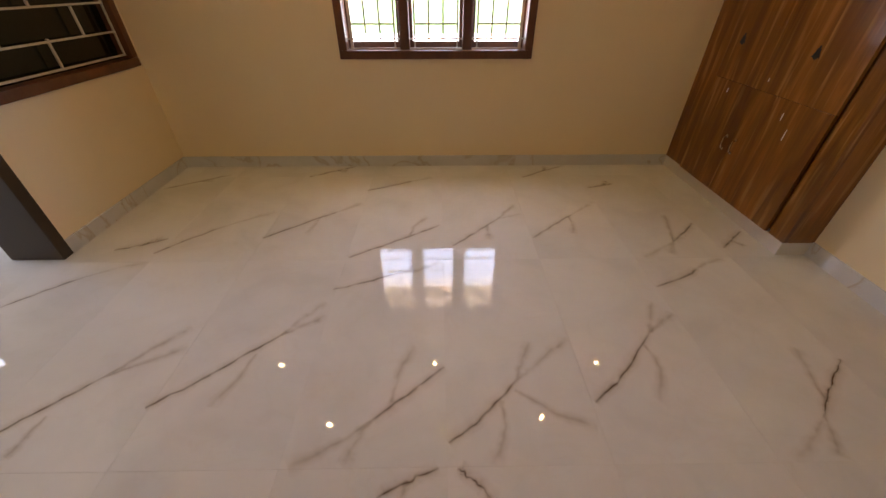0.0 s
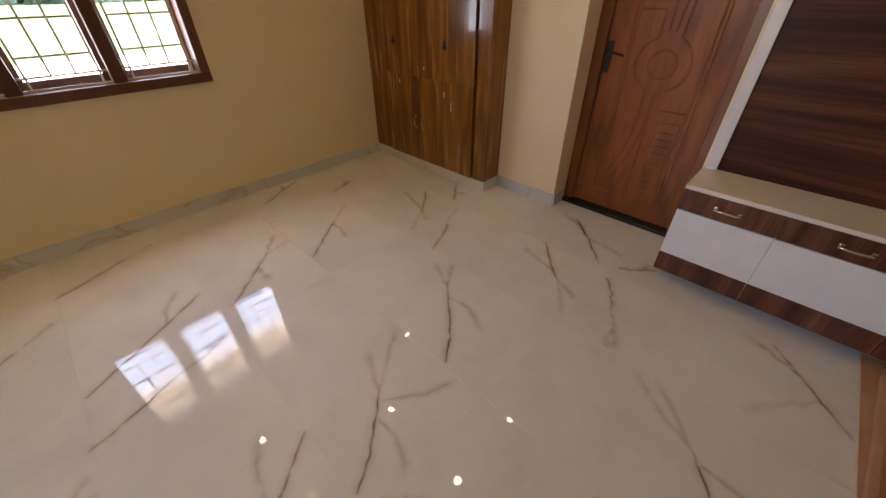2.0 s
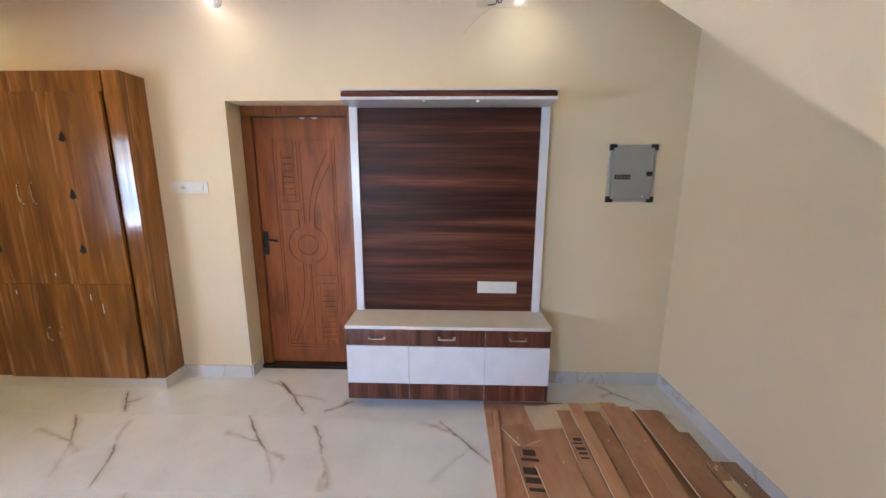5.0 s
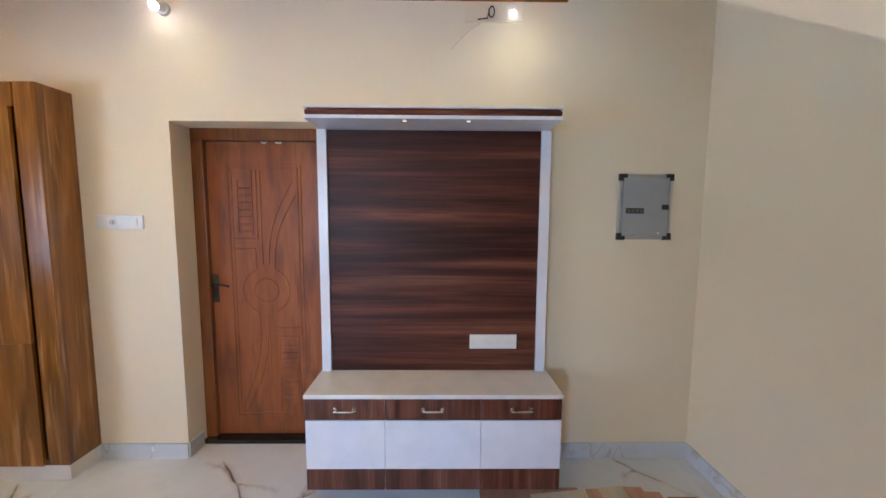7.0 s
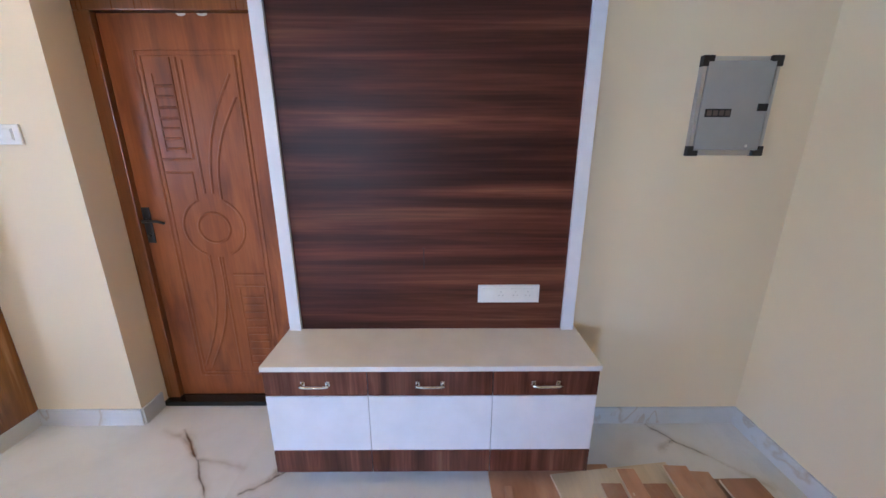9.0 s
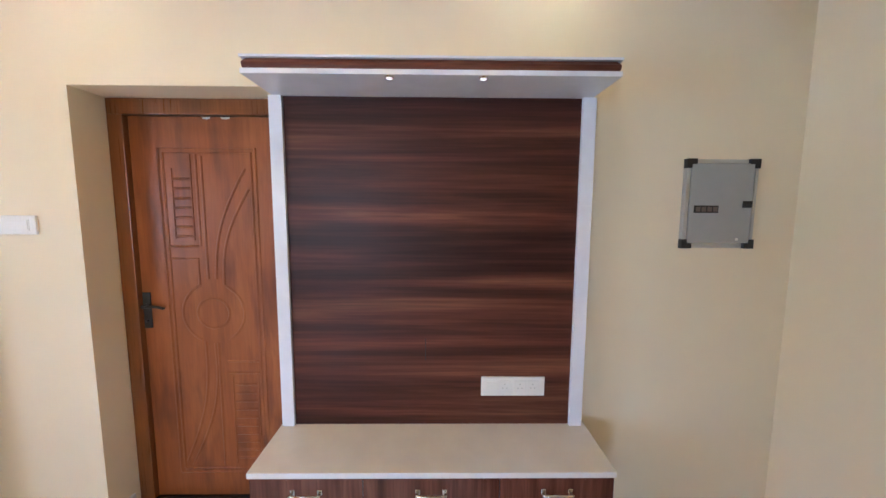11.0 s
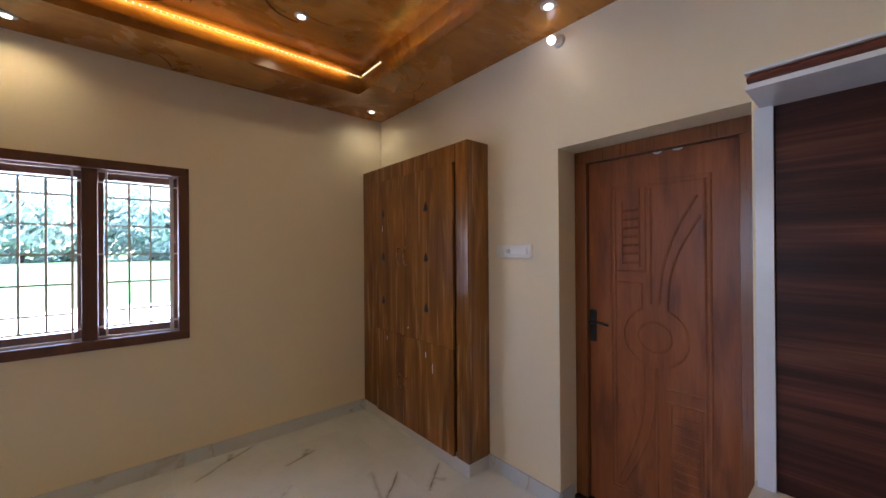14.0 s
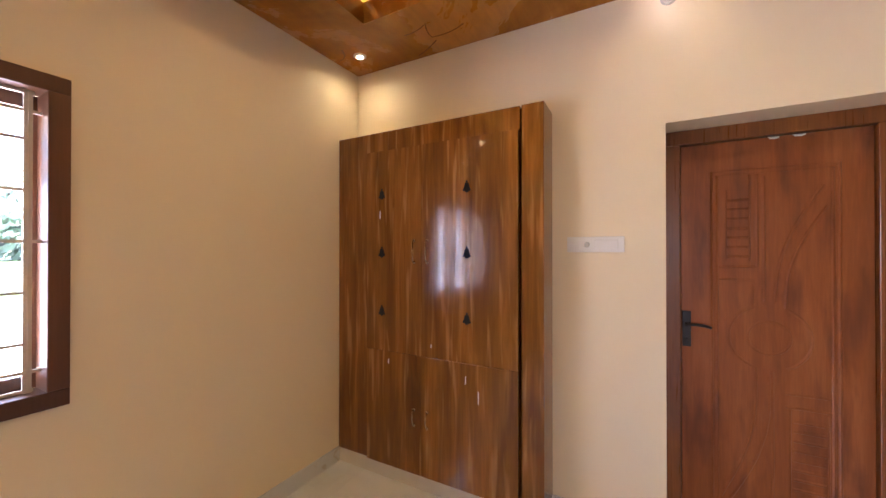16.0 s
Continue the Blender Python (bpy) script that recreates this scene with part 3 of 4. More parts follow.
# ---- bedroom door in the east wall ----
def door_east():
    d = thing("door_1", (XE + 0.18, 1.16, 0), "closed reddish teak door with carved panels in a varnished frame", "door", kind="structure")
    fx0, fx1, fw = XE + 0.18, XE + 0.25, 0.076
    part("door_jamb", boxed(fx0, fx1, DOOR_Y1 - fw, DOOR_Y1, 0.03, DOOR_H - fw, bevel=0.005), FRAME_WOOD, d)
    part("door_jamb", boxed(fx0, fx1, DOOR_Y0, DOOR_Y0 + fw, 0.03, DOOR_H - fw, bevel=0.005), FRAME_WOOD, d)
    part("door_head", boxed(fx0, fx1, DOOR_Y0, DOOR_Y1, DOOR_H - fw, DOOR_H, bevel=0.005), FRAME_WOOD, d)
    part("threshold", boxed(XE + 0.14, XE + WALL, DOOR_Y0 + 0.004, DOOR_Y1 - 0.004, 0, 0.03, bevel=0.004), BLACK_STONE, d, "black granite threshold")
    y0, y1, z0, z1 = DOOR_Y0 + fw + 0.003, DOOR_Y1 - fw - 0.003, 0.034, DOOR_H - fw - 0.003
    x = fx0 + 0.028
    # unseen backing added to block daylight in the gaps round the leaf
    part("door_stop", boxed(x + 0.036, fx1, DOOR_Y0 + 0.03, DOOR_Y1 - 0.03, 0.031, DOOR_H - 0.03), FRAME_WOOD, d)
    leaf = part("door_leaf", boxed(x, x + 0.035, y0, y1, z0, z1, bevel=0.002), TEAK, d)
    lift = (-1, 0, 0)

    def P(a, z):
        return (x, y1 - a, z)

    def moulding(pts, wd=0.014, ht=0.0048):
        part("moulding", bead(bmesh.new(), [P(a, z) for a, z in pts], wd, ht, lift), TEAK, leaf, smooth=True)

    # tall border, one upright inside it
    for inset in (0.0, 0.022):
        a0, a1, b0, b1 = 0.135 + inset, 0.615 - inset, 0.17 + inset, 1.90 - inset
        moulding([(a0, b0), (a0, b1), (a1, b1), (a1, b0), (a0, b0)])
    # louvred panel above, by the handle
    moulding([(0.165, 1.41), (0.31, 1.41)])
    moulding([(0.165, 1.345), (0.30, 1.345), (0.30, 1.20)])
    moulding([(0.318, 1.41), (0.318, 1.87)])
    moulding([(0.195, 1.45), (0.195, 1.80)], 0.008)
    moulding([(0.29, 1.44), (0.29, 1.87)], 0.008)
    for k in range(7):
        moulding([(0.198, 1.46 + 0.048 * k), (0.285, 1.46 + 0.048 * k)], 0.015, 0.0055)
    # ring in the middle
    cy, cz = 0.362, 1.06
    arc = lambda r, s, e, zr=1.0: [(cy + r * math.cos(radians(s + (e - s) * k / 28)), cz + r * zr * math.sin(radians(s + (e - s) * k / 28))) for k in range(29)]
    moulding(arc(0.082, 0, 360, 0.98))
    moulding(arc(0.158, 110, 245))
    moulding(arc(0.158, -65, 62))
    # curved leaves above and below the ring
    bow = lambda p, q, bend: [(p[0] + (q[0] - p[0]) * s + bend * math.sin(math.pi * s), p[1] + (q[1] - p[1]) * s) for s in (k / 20 for k in range(21))]
    moulding(bow((0.385, 1.24), (0.56, 1.80), -0.045))
    moulding(bow((0.425, 1.21), (0.575, 1.70), -0.045))
    moulding([(0.345, 1.24), (0.345, 1.86)])
    moulding(bow((0.31, 0.91), (0.17, 0.23), 0.05))
    moulding(bow((0.36, 0.90), (0.20, 0.21), 0.06))
    moulding([(0.375, 0.90), (0.375, 0.21)])
    # louvred panel below
    moulding([(0.42, 0.80), (0.585, 0.80)])
    moulding([(0.42, 0.735), (0.585, 0.735)])
    for k in range(10):
        moulding([(0.45, 0.255 + 0.046 * k), (0.565, 0.255 + 0.046 * k)], 0.015, 0.0055)
    moulding([(0.44, 0.22), (0.44, 0.72)], 0.008)
    moulding([(0.575, 0.22), (0.575, 0.72)], 0.008)
    # lever handle on its plate
    h = part("handle_plate", boxed(x - 0.008, x, y1 - 0.044, y1 - 0.004, 0.98, 1.17, bevel=0.004), BLACK, leaf, "black metal lock plate")
    bm = bmesh.new()
    disc(bm, (x - 0.02, y1 - 0.024, 1.10), (1, 0, 0), 0.011, 0.03, 14)
    tube(bm, [(x - 0.036, y1 - 0.024, 1.10), (x - 0.038, y1 - 0.062, 1.104), (x - 0.036, y1 - 0.10, 1.10), (x - 0.034, y1 - 0.13, 1.092)], 0.0075, 8)
    disc(bm, (x - 0.011, y1 - 0.024, 1.02), (1, 0, 0), 0.008, 0.008, 12)
    part("handle", bm, BLACK, leaf, "black lever handle", smooth=True)
    # bare patches where tape was pulled off along the top edge
    for a, l in ((0.36, 0.045), (0.452, 0.05)):
        bm = bmesh.new()
        pts = [(x - 0.001, y1 - a - l * u, z1 - 0.0005 - 0.013 * v) for u, v in ((0, 0), (0.5, 0.1), (1, 0), (0.95, 0.7), (0.6, 1), (0.2, 0.8))]
        outline(bm, pts, (-1, 0, 0), 0.001)
        part("paint_chip", bm, PUTTY, leaf, "white chipped patch")


door_east()


# ---- prayer cupboard ----
def bell(bm, x, y, z, s, depth):
    """A bell outline on a plane of constant x."""
    half = [(0.0, 1.0), (0.16, 0.93), (0.17, 0.80), (0.12, 0.72), (0.36, 0.60), (0.46, 0.36), (0.52, 0.10), (0.78, -0.28), (0.80, -0.42), (0.40, -0.46), (0.24, -0.62), (0.0, -0.66)]
    ring = half + [(-a, b) for a, b in half[-2:0:-1]]
    return outline(bm, [(x, y + 0.74 * a * s, z + b * s) for a, b in ring], (-1, 0, 0), depth)


def cupboard():
    y0, y1, x0, zb, zt = 2.157, YN, 2.435, 0.095, 2.279
    c = thing("prayer_cupboard", (2.54, 2.88, 0), "tall glossy golden-brown prayer cupboard with bell motifs on white plinth", "cupboard")
    part("plinth", boxed(x0 + 0.006, XE - 0.002, y0 + 0.004, y1 - 0.012, 0, zb, bevel=0.002), STONE_WHITE, c, "white marble plinth")
    bm = boxed(x0 + 0.045, XE - 0.001, y0, y1 - 0.002, zb, zt, bevel=0.0015)
    part("body", bm, CABINET, c)
    # face frame round the doors
    dy0, dy1, dz0, dz1, mid = 2.292, 3.335, 0.10, 2.147, 0.838
    fx = x0 + 0.046
    part("stile", boxed(x0, fx, y0, dy0 - 0.016, zb + 0.001, zt, bevel=0.0015), CABINET, c)
    part("stile", boxed(x0 + 0.004, fx, dy1 + 0.002, y1 - 0.003, zb + 0.001, zt, bevel=0.0015), CABINET, c)
    part("top_rail", boxed(x0 + 0.004, fx, dy0 - 0.004, dy1, dz1 + 0.002, zt, bevel=0.0015), CABINET, c)
    cy = 2.905
    for k, (a, b) in enumerate(((dy0, cy - 0.0008), (cy + 0.0008, dy1))):
        for lower in (False, True):
            z0, z1 = (dz0, mid - 0.0008) if lower else (mid + 0.0008, dz1)
            d = part("cupboard_door", boxed(x0 - 0.017, x0 + 0.003, a, b, z0, z1, bevel=0.002), CABINET, c)
            hy = cy + (-0.045 if k == 0 else 0.05)
            hz, hl = (0.455, 0.095) if lower else (1.487, 0.135)
            bm = bmesh.new()
            xf = x0 - 0.017
            tube(bm, [(xf, hy, hz - hl / 2), (xf - 0.02, hy, hz - hl / 2 + 0.012), (xf - 0.024, hy, hz), (xf - 0.02, hy, hz + hl / 2 - 0.012), (xf, hy, hz + hl / 2)], 0.0055, 8)
            for s in (-1, 1):
                disc(bm, (xf - 0.003, hy, hz + s * hl / 2), (1, 0, 0), 0.010, 0.006, 12)
            part("handle", bm, BRASS, d, "bronze bow handle", smooth=True)
            if not lower:
                by = 2.594 if k == 0 else 3.208
                for z in (1.855, 1.474, 1.092):
                    # black plates stand for the dark inside the bell-shaped holes
                    part("bell_motif", bell(bmesh.new(), xf + 0.0005, by, z, 0.043, 0.003), VOID, d, "thin black plate standing for a dark bell-shaped hole")
    # small pale scuffs on the laminate
    for y, z, h in ((2.60, 0.72, 0.045), (2.52, 0.62, 0.07), (3.15, 0.76, 0.03), (3.22, 1.70, 0.05), (2.83, 0.90, 0.02)):
        part("scuff", boxed(x0 - 0.0185, x0 - 0.0168, y, y + 0.005, z, z + h), PUTTY, c, "pale scuff mark")


cupboard()


# ---- television wall unit ----
def tv_unit():
    y0, y1 = -0.68, 0.698
    u = thing("tv_unit", (2.45, 0.01, 0.08), "wall-hung walnut and white drawer unit with chrome handles", "tv unit")
    xf = 2.252
    part("carcass", boxed(xf + 0.020, XE - 0.001, y0 + 0.004, y1 - 0.004, 0.08, 0.605), WHITE_LAM, u)
    part("top", boxed(xf - 0.014, XE - 0.001, y0 - 0.002, y1 + 0.002, 0.605, 0.628, bevel=0.003), TOP_LAM, u, "pale grey laminate top")
    cols = ((y0, -0.2455), (-0.2435, 0.2715), (0.2735, y1))
    for a, b in cols:
        dr = part("drawer_front", boxed(xf, xf + 0.019, a + 0.0003, b - 0.0003, 0.482, 0.602, bevel=0.0015), WALNUT_V, u, "dark walnut drawer front")
        part("flap_door", boxed(xf, xf + 0.019, a + 0.0003, b - 0.0003, 0.202, 0.478, bevel=0.0015), WHITE_LAM, u, "glossy white flap door")
        part("bottom_panel", boxed(xf, xf + 0.019, a + 0.0003, b - 0.0003, 0.082, 0.198, bevel=0.0015), WALNUT_V, u, "dark walnut bottom panel")
        hy = (a + b) / 2
        bm = bmesh.new()
        w = 0.055
        tube(bm, [(xf, hy - w + 0.004, 0.541), (xf - 0.022, hy - w, 0.541), (xf - 0.026, hy - w * 0.6, 0.541), (xf - 0.026, hy + w * 0.6, 0.541), (xf - 0.022, hy + w, 0.541), (xf, hy + w - 0.004, 0.541)], 0.006, 8)
        for s in (-1, 1):
            box(bm, xf - 0.004, xf, hy + s * (w - 0.004) - 0.009, hy + s * (w - 0.004) + 0.009, 0.530, 0.552, bevel=0.002)
        part("handle", bm, CHROME, dr, "chrome bow handle", smooth=True)


tv_unit()


def tv_panel():
    p = thing("tv_back_panel", (2.59, 0.01, 0.628), "dark walnut television back panel framed in white with a projecting crown", "wall panel")
    z0, z1 = 0.628, 2.066
    part("panel", boxed(2.553, XE - 0.001, -0.606, 0.636, z0, z1), WALNUT_H, p)
    part("side_post", boxed(2.535, XE - 0.001, 0.636, 0.690, z0, z1, bevel=0.0015), WHITE_LAM, p, "glossy white upright")
    part("side_post", boxed(2.535, XE - 0.001, -0.662, -0.606, z0, z1, bevel=0.0015), WHITE_LAM, p, "glossy white upright")
    c = part("crown", boxed(2.296, XE - 0.001, -0.648, 0.676, z1, z1 + 0.018, bevel=0.002), WHITE_LAM, p, "white crown soffit")
    # hollow moulded walnut band between two white boards
    bm = bmesh.new()
    prof = [(0.0, z1 + 0.018), (0.004, z1 + 0.030), (0.004, z1 + 0.040), (-0.004, z1 + 0.050), (-0.008, z1 + 0.055)]
    rows = []
    for o, z in prof:
        o -= 0.008
        rows.append([bm.verts.new(q) for q in ((XE - 0.001, 0.676 + o, z), (2.296 - o, 0.676 + o, z), (2.296 - o, -0.648 - o, z), (XE - 0.001, -0.648 - o, z))])
    for r, s in zip(rows, rows[1:]):
        for k in range(3):
            bm.faces.new((r[k], r[k + 1], s[k + 1], s[k]))
    bm.faces.new(rows[0])
    bm.faces.new(rows[-1])
    part("walnut_band", bm, WALNUT_H, c, "dark walnut band")
    part("top_board", boxed(2.296, XE - 0.001, -0.650, 0.678, z1 + 0.055, z1 + 0.064, bevel=0.002), WHITE_LAM, c)
    # bright glints on the front edge, built as two small glowing discs
    for y in (0.165, -0.165):
        bm = disc(bmesh.new(), (2.314, y, z1 - 0.003), (0, 0, 1), 0.015, 0.008, 18)
        l = part("glint_disc", bm, CHROME, c, "small round disc that holds a glowing glint")
        part("lens", disc(bmesh.new(), (2.314, y, z1 - 0.008), (0, 0, 1), 0.011, 0.003, 16), GLOW_GLINT, l, "glowing lens")
    # fine pen mark on the veneer
    part("scratch", boxed(2.5518, 2.5535, 0.045, 0.048, 0.93, 1.03), BLACK, p, "thin dark scratch")


tv_panel()


def plate(name, x, y0, y1, z0, z1, label, modules):
    t = thing(name, (x, (y0 + y1) / 2, z0), label, "switch plate")
    part("cover", boxed(x - 0.011, x, y0, y1, z0, z1, bevel=0.004), PLASTIC, t)
    for a, b, kind in modules:
        ya, yb = y1 - (y1 - y0) * a, y1 - (y1 - y0) * b
        m = part("module", boxed(x - 0.0135, x - 0.010, yb, ya, z0 + 0.016, z1 - 0.016, bevel=0.0015), PLASTIC, t)
        cy, cz = (ya + yb) / 2, (z0 + z1) / 2
        if kind == "socket":
            for dy, dz in ((0, 0.012), (0.009, -0.006), (-0.009, -0.006)):
                part("pin_hole", disc(bmesh.new(), (x - 0.0135, cy + dy, cz + dz), (1, 0, 0), 0.0032, 0.002, 10), PLASTIC_DIM, m)
        elif kind == "round":
            part("knob", disc(bmesh.new(), (x - 0.017, cy, cz), (-1, 0, 0), 0.015, 0.008, 20, 0.012), PLASTIC_DIM, m)
        else:
            part("rocker", boxed(x - 0.0165, x - 0.013, yb + 0.004, ya - 0.004, z0 + 0.021, z1 - 0.021, bevel=0.0015), PLASTIC, m)
    return t


plate("socket_plate", 2.553, -0.490, -0.204, 0.768, 0.856, "white modular socket plate on the walnut panel", ((0.06, 0.26, "rocker"), (0.28, 0.46, "socket"), (0.52, 0.70, "socket"), (0.72, 0.90, "socket")))
plate("switch_plate", XE, 1.786, 2.074, 1.482, 1.567, "white modular switch plate beside the door", ((0.10, 0.24, "rocker"), (0.28, 0.44, "round"), (0.48, 0.90, "rocker")))


def fuse_box():
    y0, y1, z0, z1 = -1.441, -1.111, 1.433, 1.834
    f = thing("distribution_board", (XE, -1.29, z0), "grey steel distribution board with black corner caps", "fuse box")
    part("tray", boxed(XE - 0.012, XE, y0 + 0.002, y1 - 0.002, z0 + 0.002, z1 - 0.002), ALU, f, "aluminium edge frame")
    part("lid", boxed(XE - 0.024, XE - 0.012, y0 + 0.022, y1 - 0.024, z0 + 0.026, z1 - 0.020, bevel=0.003), BOX_GREY, f, "grey enamelled lid")
    part("edge_rail", boxed(XE - 0.022, XE - 0.012, y1 - 0.021, y1 - 0.004, z0 + 0.03, z1 - 0.03, bevel=0.003), ALU, f)
    part("edge_rail", boxed(XE - 0.022, XE - 0.012, y0 + 0.004, y0 + 0.019, z0 + 0.03, z1 - 0.03, bevel=0.003), ALU, f)
    for y in (y0, y1):
        for z in (z0, z1):
            sy, sz = (1 if y == y0 else -1), (1 if z == z0 else -1)
            bm = bmesh.new()
            box(bm, XE - 0.028, XE, min(y, y + sy * 0.045), max(y, y + sy * 0.045), min(z, z + sz * 0.024), max(z, z + sz * 0.024), bevel=0.003)
            box(bm, XE - 0.0275, XE - 0.0005, min(y, y + sy * 0.024), max(y, y + sy * 0.024), min(z + sz * 0.02, z + sz * 0.042), max(z + sz * 0.02, z + sz * 0.042), bevel=0.003)
            part("corner_cap", bm, BLACK, f, "black corner cap")
    win = part("breaker_window", boxed(XE - 0.027, XE - 0.0235, y1 - 0.155, y1 - 0.045, 1.594, 1.627, bevel=0.001), BLACK, f)
    for k in range(4):
        part("breaker", boxed(XE - 0.0285, XE - 0.0265, y1 - 0.15 + 0.026 * k, y1 - 0.13 + 0.026 * k, 1.600, 1.621), DUST_BLOCK, win)
    part("latch", boxed(XE - 0.032, XE - 0.0235, y0 + 0.026, y0 + 0.066, 1.618, 1.648, bevel=0.003), BLACK, f, "black latch")
    part("rivet", disc(bmesh.new(), (XE - 0.025, y0 + 0.08, 1.475), (1, 0, 0), 0.006, 0.004, 12), PLASTIC, f)


fuse_box()


# ---- lamps ----
def downlight(x, y, z, watts, spread):
    d = thing("downlight", (x, y, z), "small round recessed downlight glowing warm white", "downlight", "ceiling downlights")
    bm = bmesh.new()
    disc(bm, (x, y, z - 0.003), (0, 0, 1), 0.036, 0.006, 28, 0.044)
    part("rim", bm, PLASTIC, d, smooth=False)
    bm = disc(bmesh.new(), (x, y, z - 0.0075), (0, 0, 1), 0.023, 0.003, 24)
    part("lens", bm, GLOW_DOWN, d, "glowing lens")
    l = new("downlight_lamp", bpy.data.lights.new("downlight_lamp", "SPOT"))
    l.data.energy, l.data.spot_size, l.data.spot_blend, l.data.shadow_soft_size = watts, radians(spread), 1.0, 0.03
    l.data.color = (1.0, 0.88, 0.46) if x > 2 else (1.0, 0.76, 0.32)
    l.matrix_world = look((x, y, z - 0.02), (x, y, 0))


for x, y in ((2.42, 3.40), (0.21, 3.42), (-1.88, 3.42), (2.40, 1.50), (2.41, -0.49)):
    downlight(x, y, CEIL, 0.20 if abs(y - 1.5) < 0.1 else 0.26 if y < 0 else 0.8 if x < 2 else 0.48, 164)
# the last three tray lamps are unseen, added as fill along the rows
for x, y in ((1.555, 2.76), (-1.09, 2.70), (1.53, 1.56), (-1.08, 1.56), (1.53, 0.50), (-1.08, 0.50)):
    downlight(x, y, TRAY, 1.5, 160)

# amber strip round the tray
strip = thing("led_strip", (0.3, TY1 + STEP - 0.004, TRAY - 0.02), "amber light strip glowing along the ceiling tray", "led strip")
zs = TRAY - 0.056
part("tape", boxed(TX0 - STEP + 0.002, TX1 + STEP - 0.002, TY1 + STEP - 0.004, TY1 + STEP - 0.001, zs - 0.005, zs + 0.005), GLOW_LED, strip, "glowing tape")
part("tape", boxed(TX1 + STEP - 0.004, TX1 + STEP - 0.001, 2.84, TY1 + STEP - 0.006, zs - 0.005, zs + 0.005), GLOW_LED, strip, "glowing tape")
# unseen tape, added to give the east ledge its amber glow
part("tape", boxed(TX1 + 0.012, TX1 + 0.022, TY0, 2.80, CEIL + LIP + 0.001, CEIL + LIP + 0.005), GLOW_LED, strip, "unseen glowing tape added on the ledge for its amber band")
bm = bmesh.new()
n = 120
for k in range(n):
    x = TX0 + (TX1 + STEP - TX0) * k / n
    box(bm, x, x + 0.009, TY1 + STEP - 0.0075, TY1 + STEP - 0.004, zs - 0.006, zs + 0.006)
for k in range(10):
    y = 2.845 + 0.030 * k
    box(bm, TX1 + STEP - 0.0075, TX1 + STEP - 0.004, y, y + 0.009, zs - 0.006, zs + 0.006)
dots = part("diodes", bm, GLOW_DOT, strip, "row of bright diodes")
dots["kind"] = "stuff"


def strip_lamp(eye, target, length, watts):
    l = new("strip_light", bpy.data.lights.new("strip_light", "AREA"))
    l.data.shape, l.data.size, l.data.size_y = "RECTANGLE", length, 0.008
    l.data.energy, l.data.color = watts, (1.0, 0.68, 0.08)
    l.matrix_world = look(eye, target)
    return l


strip_lamp((0.27, TY1 + STEP - 0.024, zs + 0.004), (0.27, TY1 + STEP + 0.02, zs - 0.01), 3.6, 0.55)
# added lamp for the unseen east tape, facing up
strip_lamp((TX1 + 0.017, 1.3, CEIL + LIP + 0.007), (TX1 + 0.017, 1.3, 3.5), 0.008, 0.11).data.size_y = 2.9

# square amber lamp in the middle of the tray
q = thing("square_lamp", (0.32, 2.61, TRAY), "small square amber ceiling lamp", "ceiling lamp")
part("frame", boxed(0.27, 0.37, 2.56, 2.66, TRAY - 0.012, TRAY, bevel=0.003), PLASTIC, q)
part("lens", boxed(0.278, 0.362, 2.568, 2.652, TRAY - 0.015, TRAY - 0.0125), GLOW_SQUARE, q, "amber lens")


def wall_lamp(y, z):
    w = thing("wall_lamp", (XE, y, z), "white angled bulb holder with a lit bulb high on the wall", "wall lamp")
    bm = bmesh.new()
    disc(bm, (XE - 0.008, y, z), (1, 0, 0), 0.035, 0.016, 24, 0.038)
    part("base", bm, PLASTIC_DIM, w)
    way = Vector((-0.9, 0.12, -0.25)).normalized()
    c = Vector((XE - 0.016, y, z))
    h = disc(bmesh.new(), c + way * 0.02, way, 0.024, 0.045, 20, 0.02)
    part("holder", h, PLASTIC, w)
    bm = bmesh.new()
    bmesh.ops.create_uvsphere(bm, u_segments=20, v_segments=12, radius=0.024, matrix=Matrix.Translation(c + way * 0.06))
    part("bulb", bm, GLOW_BULB, w, "glowing round bulb", smooth=True)
    l = new("wall_bulb_lamp", bpy.data.lights.new("wall_bulb_lamp", "POINT"))
    l.data.energy, l.data.shadow_soft_size, l.data.color = 0.006, 0.03, (1.0, 0.9, 0.72)
    l.location = c + way * 0.13


wall_lamp(1.585, 2.757)

# unfinished lamp point with a dangling wire
w = thing("wiring_plate", (XE, -0.33, 2.70), "white wiring plate with a loose black wire loop", "wiring plate")
part("cover", boxed(XE - 0.007, XE, -0.50, -0.16, 2.705, 2.805, bevel=0.003), CREAM, w)
bm = bmesh.new()
loop = [(XE - 0.01, -0.30, 2.775)] + [(XE - 0.02 - 0.012 * math.sin(a), -0.315 + 0.016 * math.cos(a), 2.755 + 0.024 * math.sin(a)) for a in (k * 0.5 for k in range(15))] + [(XE - 0.02, -0.29, 2.72), (XE - 0.015, -0.235, 2.715)]
tube(bm, loop, 0.0035, 6)
part("wire", bm, BLACK, w, "loose black wire", smooth=True)
bm = disc(bmesh.new(), (XE - 0.014, -0.445, 2.755), (1, 0, 0), 0.012, 0.016, 14)
part("bulb", bm, GLOW_BULB, w, "small glowing lamp")
solid("pencil_line", tube(bmesh.new(), [(XE - 0.0005, -0.25 + 0.17 * s, 2.70 - 0.10 * s - 0.05 * s * s) for s in (k / 10 for k in range(11))], 0.0018, 5), PLASTIC_DIM, "thin grey wire trace running down the wall", "wire", base=(XE, -0.2, 2.6))


